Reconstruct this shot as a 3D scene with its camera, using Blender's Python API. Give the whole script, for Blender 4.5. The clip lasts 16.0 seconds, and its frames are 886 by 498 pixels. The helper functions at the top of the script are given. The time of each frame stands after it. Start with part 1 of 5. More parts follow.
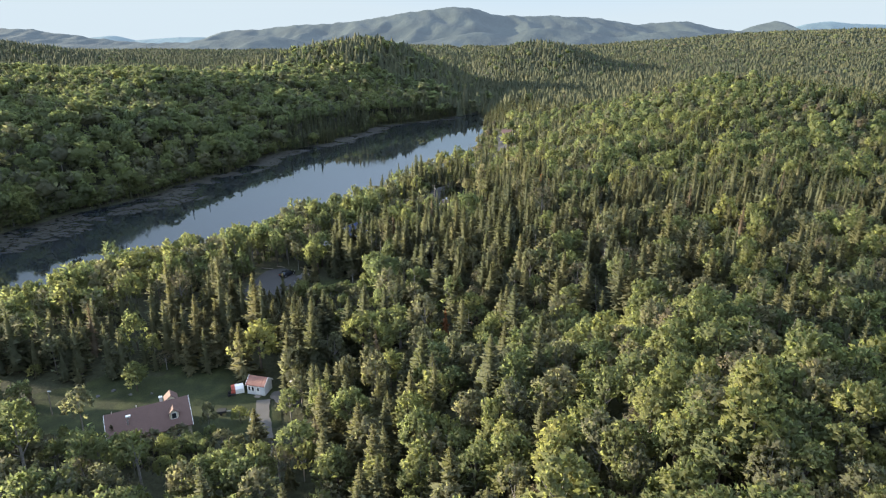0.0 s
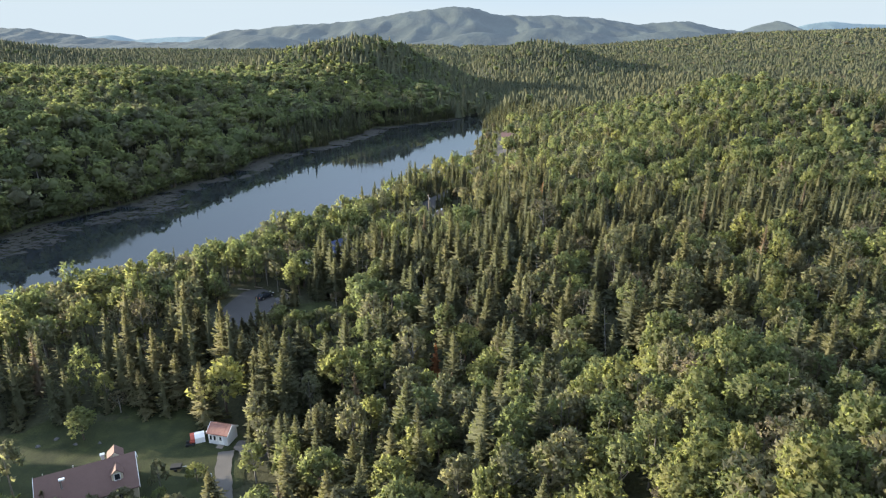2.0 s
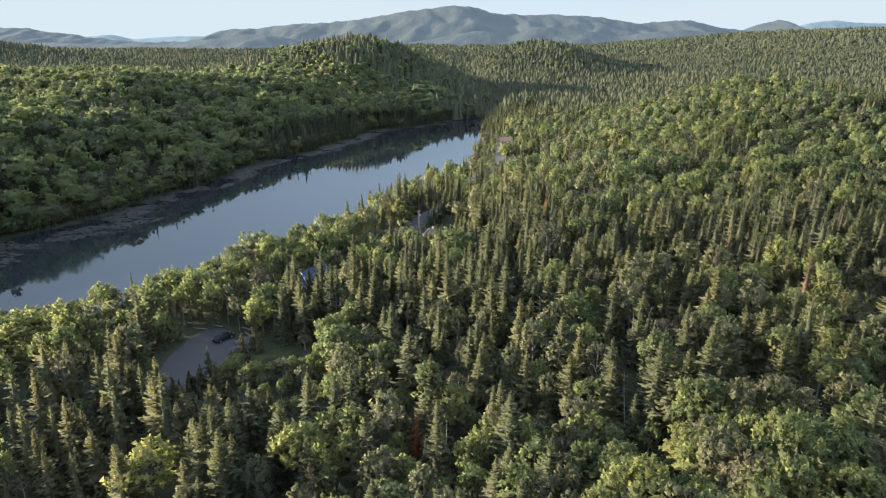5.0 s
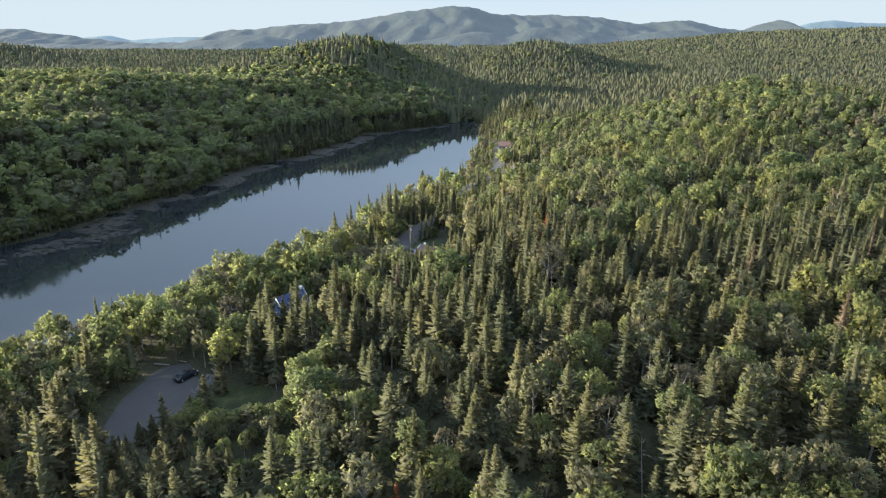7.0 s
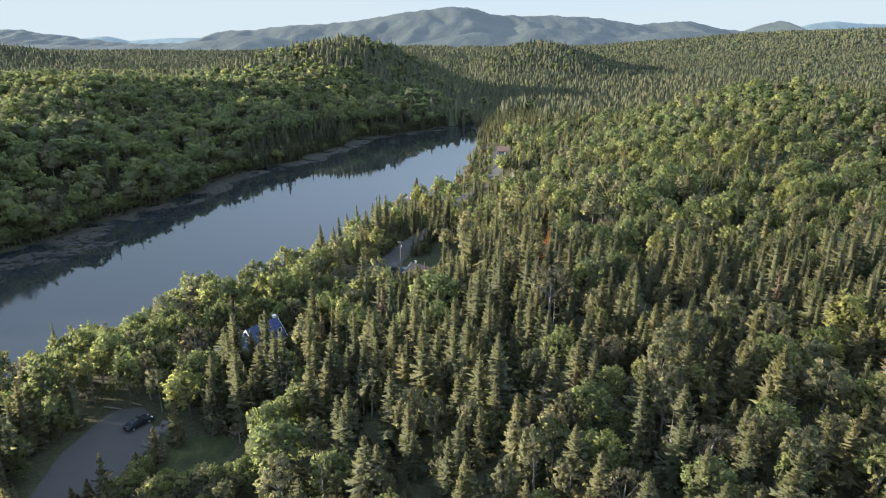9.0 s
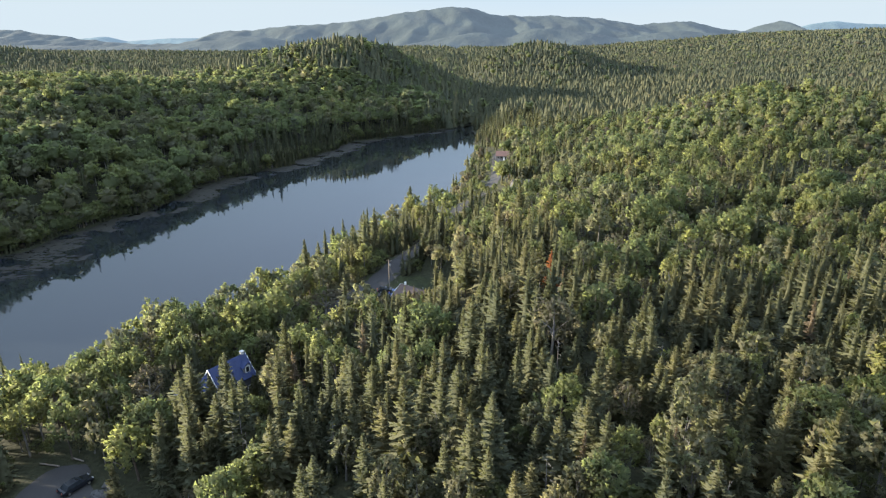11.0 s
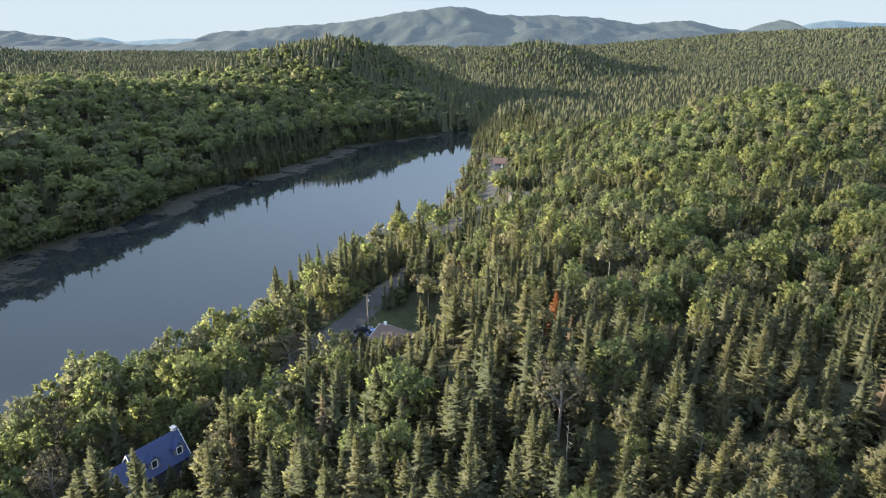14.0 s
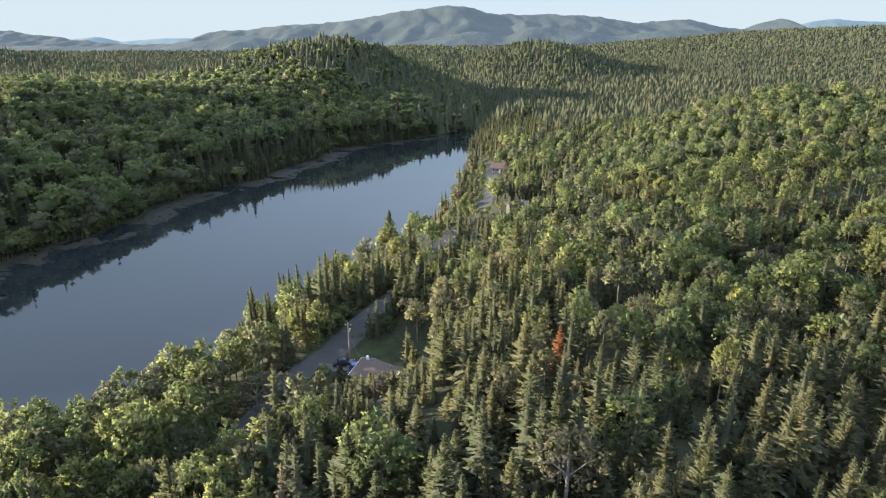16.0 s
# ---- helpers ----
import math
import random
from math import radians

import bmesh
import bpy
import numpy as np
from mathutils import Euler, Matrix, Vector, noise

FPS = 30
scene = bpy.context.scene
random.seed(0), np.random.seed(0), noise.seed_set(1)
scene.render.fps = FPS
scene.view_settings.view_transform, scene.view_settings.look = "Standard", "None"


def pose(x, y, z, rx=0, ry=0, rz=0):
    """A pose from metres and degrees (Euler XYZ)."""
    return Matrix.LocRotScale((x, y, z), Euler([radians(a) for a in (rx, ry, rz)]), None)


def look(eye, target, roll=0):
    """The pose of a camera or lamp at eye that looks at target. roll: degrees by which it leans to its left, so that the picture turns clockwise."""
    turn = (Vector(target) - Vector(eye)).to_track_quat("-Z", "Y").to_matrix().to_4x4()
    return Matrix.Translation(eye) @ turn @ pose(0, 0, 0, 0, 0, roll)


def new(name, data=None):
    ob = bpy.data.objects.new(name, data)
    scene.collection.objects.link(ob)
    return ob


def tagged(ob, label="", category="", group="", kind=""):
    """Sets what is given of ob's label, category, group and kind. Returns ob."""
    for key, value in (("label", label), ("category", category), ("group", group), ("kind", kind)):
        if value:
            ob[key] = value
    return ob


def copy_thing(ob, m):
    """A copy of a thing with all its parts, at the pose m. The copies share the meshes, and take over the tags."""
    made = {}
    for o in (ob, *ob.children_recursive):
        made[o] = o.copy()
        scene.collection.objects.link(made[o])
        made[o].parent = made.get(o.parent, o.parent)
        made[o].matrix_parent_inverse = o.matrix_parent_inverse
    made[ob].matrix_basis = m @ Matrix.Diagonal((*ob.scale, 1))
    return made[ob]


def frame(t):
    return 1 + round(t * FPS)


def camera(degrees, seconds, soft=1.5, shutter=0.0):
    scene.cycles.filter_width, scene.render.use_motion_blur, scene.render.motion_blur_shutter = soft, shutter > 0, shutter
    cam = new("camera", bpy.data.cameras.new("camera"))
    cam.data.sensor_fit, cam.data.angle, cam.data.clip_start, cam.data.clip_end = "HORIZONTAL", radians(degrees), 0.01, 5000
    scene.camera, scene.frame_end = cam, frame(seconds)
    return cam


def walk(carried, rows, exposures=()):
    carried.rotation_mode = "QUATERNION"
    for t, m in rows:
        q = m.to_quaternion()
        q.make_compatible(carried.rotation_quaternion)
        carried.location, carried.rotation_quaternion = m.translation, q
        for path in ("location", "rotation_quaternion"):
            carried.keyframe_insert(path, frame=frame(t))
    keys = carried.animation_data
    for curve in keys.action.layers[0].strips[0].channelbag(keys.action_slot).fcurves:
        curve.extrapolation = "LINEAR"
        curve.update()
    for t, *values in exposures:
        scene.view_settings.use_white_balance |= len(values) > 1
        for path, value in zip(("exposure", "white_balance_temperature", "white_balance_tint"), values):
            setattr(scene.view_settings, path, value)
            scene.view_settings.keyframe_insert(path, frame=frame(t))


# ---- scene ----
cam = camera(71.4, 16.0, soft=1.2)
METRES, EYE, TILT, LEAN, TURN = 125.0, 75.0, -18.9, 0.0, 0.0
ROWS = [
    (0.0, 0.0, 0.0, 0.0, 0.0, 0.0, -0.0),
    (0.5, 0.0041, 0.0299, 0.0106, 0.02, -0.01, -0.04),
    (1.0, 0.0082, 0.0595, 0.0212, 0.03, -0.03, -0.05),
    (1.5, 0.0121, 0.089, 0.0312, 0.03, -0.01, -0.05),
    (2.0, 0.016, 0.1183, 0.0411, 0.03, -0.02, -0.06),
    (2.5, 0.0198, 0.1476, 0.0509, 0.03, -0.03, -0.07),
    (3.0, 0.0235, 0.1768, 0.0607, 0.04, -0.04, -0.06),
    (3.5, 0.0276, 0.2062, 0.0708, 0.05, -0.07, -0.05),
    (4.0, 0.0314, 0.2357, 0.0808, 0.06, -0.08, -0.06),
    (6.5, 0.05, 0.3824, 0.1328, 0.02, -0.07, 0.06),
    (7.0, 0.0543, 0.4119, 0.1429, 0.0, -0.04, 0.06),
    (7.5, 0.0584, 0.4411, 0.153, -0.0, -0.03, 0.05),
    (8.0, 0.0625, 0.4704, 0.1627, -0.01, -0.01, 0.05),
    (8.5, 0.0665, 0.4995, 0.1726, -0.01, 0.01, 0.07),
    (9.0, 0.0706, 0.5287, 0.1824, -0.01, 0.03, 0.05),
    (11.5, 0.0905, 0.6746, 0.2328, -0.02, 0.05, 0.09),
    (12.0, 0.0944, 0.7043, 0.2428, -0.02, 0.05, 0.1),
    (12.5, 0.0984, 0.7337, 0.2528, -0.01, 0.04, 0.13),
    (13.0, 0.1021, 0.7633, 0.2626, -0.02, 0.04, 0.16),
    (13.5, 0.1059, 0.7929, 0.2725, -0.05, 0.03, 0.18),
    (14.0, 0.1096, 0.8223, 0.2822, -0.08, 0.04, 0.22),
    (14.5, 0.1137, 0.8516, 0.2919, -0.1, 0.03, 0.23),
    (15.0, 0.1177, 0.8807, 0.3022, -0.12, 0.01, 0.29),
    (15.5, 0.1213, 0.9095, 0.3122, -0.16, -0.0, 0.3),
    (16.0, 0.125, 0.9385, 0.3218, -0.18, -0.02, 0.34),
]
walk(cam, [(t, pose(0, 0, EYE, TILT, LEAN, TURN) @ pose(METRES * x, METRES * y, METRES * z, 90 + pitch, roll, yaw)) for t, x, y, z, yaw, pitch, roll in ROWS])

# ---- light ----
SUN_EL, SUN_AZ = 12.5, 8.0          # degrees above the horizon; degrees ahead of due left
to_sun = Vector((-math.cos(radians(SUN_EL)) * math.cos(radians(SUN_AZ)), math.cos(radians(SUN_EL)) * math.sin(radians(SUN_AZ)), math.sin(radians(SUN_EL))))
world = bpy.data.worlds.new("world")
scene.world = world
world.use_nodes = True
sky = world.node_tree.nodes.new("ShaderNodeTexSky")
sky.sky_type, sky.sun_disc = "NISHITA", False
sky.sun_elevation, sky.sun_rotation = radians(SUN_EL), math.atan2(to_sun.x, to_sun.y)
sky.altitude, sky.air_density, sky.dust_density, sky.ozone_density = 1200, 1.0, 0.0, 3.0
tone = world.node_tree.nodes.new("ShaderNodeRGBToBW")
spread = world.node_tree.nodes.new("ShaderNodeMapRange")
spread.inputs["From Min"].default_value, spread.inputs["From Max"].default_value = 0.9, 5.0
fill_ramp = world.node_tree.nodes.new("ShaderNodeValToRGB")          # fill light added overhead; clear blue lower down, white haze on the horizon
fill_ramp.color_ramp.elements.new(0.41)
for stop, (place, shade) in zip(fill_ramp.color_ramp.elements, ((0.0, (0.385, 0.49, 0.675)), (0.41, (0.148, 0.206, 0.266)), (0.85, (0.188, 0.221, 0.245)))):
    stop.position, stop.color = place, (*shade, 1)
world.node_tree.links.new(sky.outputs["Color"], tone.inputs[0])
world.node_tree.links.new(tone.outputs[0], spread.inputs["Value"])
world.node_tree.links.new(spread.outputs["Result"], fill_ramp.inputs["Fac"])
world.node_tree.links.new(fill_ramp.outputs["Color"], world.node_tree.nodes["Background"].inputs["Color"])
world.node_tree.nodes["Background"].inputs["Strength"].default_value = 0.19
sun = new("sun", bpy.data.lights.new("sun", "SUN"))
sun.data.energy, sun.data.angle, sun.data.color = 1.06, radians(1.5), (1.0, 0.88, 0.70)
sun.matrix_world = look(tuple(to_sun * 400), (0, 0, 0))
scene.view_settings.exposure = 4.3


# ---- materials ----
class Mat:
    """A node material in the making."""

    def __init__(self, name, rough=0.7, metal=0.0, spec=0.3):
        self.m = bpy.data.materials.new(name)
        self.m.use_nodes = True
        self.t = self.m.node_tree
        self.b = self.t.nodes["Principled BSDF"]
        self.b.inputs["Roughness"].default_value, self.b.inputs["Metallic"].default_value = rough, metal
        self.b.inputs["Specular IOR Level"].default_value = spec

    def node(self, kind, **values):
        n = self.t.nodes.new("ShaderNode" + kind)
        for k, v in values.items():
            n.inputs[k.replace("_", " ")].default_value = v
        return n

    def link(self, a, b):
        self.t.links.new(a, b)

    def noise(self, scale, detail=4.0, coords="Object", rough=0.55):
        n = self.node("TexNoise", Scale=scale, Detail=detail, Roughness=rough)
        if coords == "World":
            self.link(self.node("NewGeometry").outputs["Position"], n.inputs["Vector"])
        else:
            self.link(self.node("TexCoord").outputs[coords], n.inputs["Vector"])
        return n.outputs["Fac"]

    def ramp(self, fac, stops):
        r = self.t.nodes.new("ShaderNodeValToRGB")
        while len(r.color_ramp.elements) < len(stops):
            r.color_ramp.elements.new(0.5)
        for e, (p, c) in zip(r.color_ramp.elements, stops):
            e.position, e.color = p, (*c, 1)
        self.link(fac, r.inputs["Fac"])
        return r.outputs["Color"]

    def mix(self, fac, a, b, blend="MIX"):
        n = self.t.nodes.new("ShaderNodeMix")
        n.data_type, n.blend_type = "RGBA", blend
        for v, i in ((fac, 0), (a, 6), (b, 7)):
            if isinstance(v, bpy.types.NodeSocket):
                self.link(v, n.inputs[i])
            elif i == 0:
                n.inputs[i].default_value = v
            else:
                n.inputs[i].default_value = (*v, 1)
        return n.outputs[2]

    def colour(self, c):
        if isinstance(c, bpy.types.NodeSocket):
            self.link(c, self.b.inputs["Base Color"])
        else:
            self.b.inputs["Base Color"].default_value = (*c, 1)
        return self

    def bump(self, height, strength=0.4, distance=0.02):
        n = self.node("Bump", Strength=strength, Distance=distance)
        self.link(height, n.inputs["Height"])
        self.link(n.outputs["Normal"], self.b.inputs["Normal"])
        return self


def leafy(name, dark, mid, light, joined, glow_through=0.3, rough=0.75):
    """Foliage: a tone for each tree, patches over the hillside, and a little light through the leaves."""
    m = Mat(name, rough, spec=0.1)
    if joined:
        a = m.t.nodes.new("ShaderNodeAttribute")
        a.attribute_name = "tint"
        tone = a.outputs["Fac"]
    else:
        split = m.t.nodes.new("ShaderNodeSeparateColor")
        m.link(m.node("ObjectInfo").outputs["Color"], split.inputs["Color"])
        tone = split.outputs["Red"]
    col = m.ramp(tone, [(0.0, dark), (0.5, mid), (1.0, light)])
    fine = m.ramp(m.noise(0.9, 3, "World"), [(0.3, (0.84, 0.86, 0.84)), (0.7, (1.12, 1.1, 1.07))])
    col = m.mix(1.0, col, fine, "MULTIPLY")
    leaves = m.ramp(m.noise(5.5, 2, "World"), [(0.34, (0.90, 0.91, 0.90)), (0.66, (1.09, 1.08, 1.07))])
    col = m.mix(1.0, col, leaves, "MULTIPLY")
    patch = m.ramp(m.noise(0.021, 2, "World"), [(0.35, (0.9, 0.94, 0.95)), (0.65, (1.12, 1.08, 1.0))])
    col = m.mix(1.0, col, patch, "MULTIPLY")
    m.colour(col)
    tr = m.node("BsdfTranslucent")
    m.link(m.mix(1.0, col, (1.10, 1.14, 0.80), "MULTIPLY"), tr.inputs["Color"])
    mx = m.node("MixShader", Fac=glow_through)
    m.link(m.b.outputs["BSDF"], mx.inputs[1])
    m.link(tr.outputs["BSDF"], mx.inputs[2])
    m.link(mx.outputs["Shader"], m.t.nodes["Material Output"].inputs["Surface"])
    return m.m


SPRUCE = ((0.095, 0.106, 0.076), (0.118, 0.125, 0.081), (0.140, 0.139, 0.086))
FIR = ((0.118, 0.123, 0.084), (0.143, 0.142, 0.089), (0.153, 0.145, 0.089))
PINE = ((0.113, 0.125, 0.085), (0.134, 0.139, 0.088), (0.143, 0.140, 0.085))
MAPLE = ((0.142, 0.166, 0.100), (0.186, 0.209, 0.113), (0.237, 0.242, 0.114))
ASPEN = ((0.161, 0.184, 0.110), (0.204, 0.222, 0.121), (0.241, 0.244, 0.123))
BIRCH = ((0.140, 0.148, 0.114), (0.179, 0.180, 0.130), (0.225, 0.211, 0.149))
BARE = ((0.135, 0.122, 0.104), (0.168, 0.148, 0.124), (0.186, 0.170, 0.138))
DEAD = ((0.170, 0.150, 0.125), (0.185, 0.140, 0.105), (0.250, 0.105, 0.055))
NEEDLED = ("spruce", "fir", "pine", "dead")
TONES = {"spruce": SPRUCE, "fir": FIR, "pine": PINE, "maple": MAPLE, "aspen": ASPEN, "birch": BIRCH, "bare": BARE, "dead": DEAD}
LEAF = {k: leafy(k + "_leaf", *v, False, 0.52 if k in NEEDLED else 0.70) for k, v in TONES.items()}
LEAF_JOINED = {k: leafy(k + "_leaf_joined", *v, True, 0.52 if k in NEEDLED else 0.70) for k, v in TONES.items()}


def bark(name, a, b):
    m = Mat(name, 0.9)
    n = m.noise(6, 5)
    return m.colour(m.ramp(n, [(0.35, a), (0.65, b)])).bump(n, 0.6, 0.03).m


BARK = bark("bark_brown", (0.05, 0.038, 0.028), (0.12, 0.095, 0.075))
BARK_PALE = bark("bark_pale", (0.10, 0.092, 0.08), (0.22, 0.205, 0.185))


def soil():
    m = Mat("forest_floor", 0.95)
    big = m.noise(0.06, 4, "World")
    fine = m.noise(1.6, 6, "World")
    col = m.mix(big, (0.024, 0.026, 0.015), (0.040, 0.040, 0.022))
    col = m.mix(1.0, col, m.ramp(fine, [(0.3, (0.55, 0.6, 0.5)), (0.7, (1.3, 1.3, 1.1))]), "MULTIPLY")
    return m.colour(col).bump(fine, 0.7, 0.3).m


SOIL = soil()


def grass_mat():
    m = Mat("lawn_grass", 0.85, spec=0.2)
    big, fine = m.noise(0.35, 6, "World"), m.noise(4.5, 6, "World")
    col = m.ramp(big, [(0.3, (0.016, 0.020, 0.009)), (0.55, (0.028, 0.034, 0.013)), (0.75, (0.050, 0.055, 0.021))])
    col = m.mix(1.0, col, m.ramp(fine, [(0.3, (0.5, 0.52, 0.5)), (0.7, (1.4, 1.38, 1.2))]), "MULTIPLY")
    return m.colour(col).bump(fine, 0.8, 0.12).m


GRASS = grass_mat()


def stone_mat(name, a, b, scale=3.0):
    m = Mat(name, 0.9)
    fine, big = m.noise(scale * 4, 6, "World"), m.noise(0.35, 4, "World")
    col = m.mix(big, a, b)
    col = m.mix(1.0, col, m.ramp(fine, [(0.25, (0.7, 0.7, 0.7)), (0.75, (1.25, 1.25, 1.25))]), "MULTIPLY")
    return m.colour(col).bump(fine, 0.4, 0.02).m


ASPHALT = stone_mat("old_asphalt", (0.034, 0.033, 0.033), (0.050, 0.048, 0.046))
GRAVEL = stone_mat("gravel", (0.070, 0.065, 0.060), (0.115, 0.106, 0.095), 5)


def water_mat():
    m = Mat("lake_water", 0.03, spec=0.5)
    m.b.inputs["IOR"].default_value = 1.36
    m.colour(m.mix(m.noise(0.03, 3, "World"), (0.009, 0.012, 0.015), (0.012, 0.015, 0.018)))
    ruffle = m.ramp(m.noise(0.035, 3, "World"), [(0.45, (0.015, 0.015, 0.015)), (0.65, (0.07, 0.07, 0.07))])
    m.link(ruffle, m.b.inputs["Roughness"])
    return m.bump(m.noise(1.2, 3, "World"), 0.08, 0.02).m


WATER = water_mat()


# ---- mesh helpers ----
def raw_mesh(name, verts, faces, mats, face_mat=None, tint=None, smooth=False, normals=None):
    """A mesh from an array of points and one of triangles or quads."""
    verts, faces = np.asarray(verts, np.float32), np.asarray(faces, np.int32)
    k = faces.shape[1]
    me = bpy.data.meshes.new(name)
    me.vertices.add(len(verts))
    me.vertices.foreach_set("co", verts.ravel())
    me.loops.add(faces.size)
    me.loops.foreach_set("vertex_index", faces.ravel())
    me.polygons.add(len(faces))
    me.polygons.foreach_set("loop_start", np.arange(0, faces.size, k, dtype=np.int32))
    if face_mat is not None:
        me.polygons.foreach_set("material_index", np.asarray(face_mat, np.int32))
    me.polygons.foreach_set("use_smooth", np.full(len(faces), smooth or normals is not None))
    for m in mats:
        me.materials.append(m)
    if tint is not None:
        at = me.attributes.new("tint", "FLOAT", "POINT")
        at.data.foreach_set("value", np.asarray(tint, np.float32))
    if normals is not None:
        cn = me.attributes.new("custom_normal", "FLOAT_VECTOR", "POINT")
        cn.data.foreach_set("vector", np.asarray(normals, np.float32).ravel())
    me.update()
    return me


def smooth01(v):
    v = np.clip(v, 0, 1)
    return v * v * (3 - 2 * v)


# ---- the lie of the land ----
EAST_Y, EAST_X = [-200, 100, 163, 188, 217, 245, 283, 310, 355, 469, 560, 650, 760], [-330, -150, -103, -85, -64, -43, -35, -19, 9, 29, 37, 39, 60]
WEST_Y, WEST_X = [-200, 100, 240, 282, 327, 368, 413, 447, 467, 558, 590, 613, 650, 760], [-420, -250, -180, -160, -140, -126, -117, -104, -86, -60, -25, -5, 33, 60]


def east_shore(y):
    return np.interp(y, EAST_Y, EAST_X) + 2.0 * np.sin(y * 0.11) + 1.2 * np.sin(y * 0.29 + 1)


def west_shore(y):
    return np.interp(y, WEST_Y, WEST_X) + 2.5 * np.sin(y * 0.083 + 2) + 1.3 * np.sin(y * 0.23)


def wobble(x, y, s):
    return np.sin(x / s + 1.7 * np.sin(y / s * 0.7)) * np.cos(y / s * 1.1 + 0.9 * np.sin(x / s * 0.6))


def bell(x, y, cx, cy, rx, ry):
    return np.exp(-((x - cx) / rx) ** 2 - ((y - cy) / ry) ** 2)


def land(x, y):
    """The ground's height over the lake."""
    x, y = np.asarray(x, float), np.asarray(y, float)
    de, dw = (x - east_shore(y)) * 0.82, (west_shore(y) - x) * 0.85
    bench = 9.5 + 2.7 * smooth01((y - 105) / 40) - 4.2 * smooth01((y - 320) / 110)
    rise = 8.5 * smooth01((x + 30 - 0.62 * np.clip(y - 230, 0, 250)) / 72) * (1 - smooth01((y - 470) / 130))
    he = bench * smooth01(de / 26) + rise * smooth01(de / 30)
    he = he + 24 * bell(x, y, 208, 425, 98, 125) + 46 * bell(x, y, 180, 1230, 118, 180)
    he = he + (9.0 * bell(x, y, 50, 60, 34, 28) - 4.5 * bell(x, y, 28, 114, 24, 15)) * smooth01(de / 30)
    flank = 50 + 75 * smooth01((y - 330) / 200)
    slope = 28 + 12 * smooth01((y - 360) / 160) * (1 - smooth01((y - 640) / 120))
    ridge_y = 795 + 0.5 * np.clip(x + 90, 0, 160)
    hw = slope * (1 - 0.45 * smooth01((y - 540) / 110)) * np.clip(dw / flank, 0, 1) ** 0.9 + bell(0, y, 0, ridge_y, 1, 110) * (7 + 41 * bell(x, 0, -100, 0, 125, 1)) * smooth01((80 - x) / 115) + 4 * smooth01(dw / 300)
    # the hill at -455, 372 is unseen, added to shade the west slope
    far = 0.020 * np.clip(y - 900, 0, 1300) * smooth01((x + 450) / 500) + 62 * smooth01((x - 450) / 1150) * smooth01((y - 850) / 1500) + 45 * bell(x, y, -1000, 1350, 260, 220) + 66 * bell(x, y, -455, 372, 85, 95)
    bumps = 1.4 * wobble(x, y, 21.0) + 2.5 * wobble(x, y, 67.0) * smooth01((np.abs(x) + y - 500) / 400)
    h = np.where(dw > 0, hw, he)
    h = np.where((dw > 0) & (de > 0), np.maximum(np.minimum(hw, 60), he), h)
    wet = (dw <= 0) & (de <= 0)
    h = h + far + bumps * smooth01(np.maximum(de, dw) / 40)
    return np.where(wet, -2.5 * smooth01(-np.maximum(de, dw) / 12) - 0.15, h + 0.25)


# flat places: x, y, radii, height
FLATS = [(-48, 100, 26, 16, 9.0), (-44, 152, 17, 15, 12.2), (-28, 182, 11, 10, 12.5), (3, 236, 13, 16, 12.0)]


def ground_z(x, y):
    h = land(x, y)
    for cx, cy, rx, ry, z in FLATS:
        r = np.sqrt(((x - cx) / rx) ** 2 + ((y - cy) / ry) ** 2)
        k = 1 - smooth01((r - 0.8) / 0.6)
        h = h * (1 - k) + z * k
    return h


def build_ground():
    u = np.linspace(-1, 1, 240)
    xs = 210 * u + 4600 * np.sign(u) * np.abs(u) ** 5
    v = np.linspace(0, 1, 290)
    ys = -250 + 1150 * v + 3700 * v ** 5
    X, Y = np.meshgrid(xs + 0, ys)
    Z = ground_z(X, Y)
    n, mcols = X.shape
    i = (np.arange(n - 1)[:, None] * mcols + np.arange(mcols - 1)[None, :]).ravel()
    faces = np.stack([i, i + 1, i + mcols + 1, i + mcols], 1)
    ob = new("ground", raw_mesh("ground", np.stack([X, Y, Z], -1).reshape(-1, 3), faces, [SOIL], smooth=True))
    tagged(ob, "brown-green forest floor rolling up from the lake", "ground", kind="structure")


build_ground()
bm = bmesh.new()
bmesh.ops.create_grid(bm, x_segments=8, y_segments=8, size=0.5)
bmesh.ops.transform(bm, matrix=pose(-170, 230, 0) @ Matrix.Diagonal((520, 900, 1, 1)), verts=bm.verts)
me = bpy.data.meshes.new("water")
bm.to_mesh(me)
bm.free()
me.materials.append(WATER)
tagged(new("water", me), "calm dark lake mirroring the pale sky", "lake", kind="structure")


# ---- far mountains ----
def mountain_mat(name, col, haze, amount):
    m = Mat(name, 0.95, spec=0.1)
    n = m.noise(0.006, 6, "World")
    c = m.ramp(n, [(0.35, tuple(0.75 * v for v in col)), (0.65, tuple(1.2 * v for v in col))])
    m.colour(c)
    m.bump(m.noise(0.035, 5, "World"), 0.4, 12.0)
    # aerial haze is painted onto the slopes as a bluish glow
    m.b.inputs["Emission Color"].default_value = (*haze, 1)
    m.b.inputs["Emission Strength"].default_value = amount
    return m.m


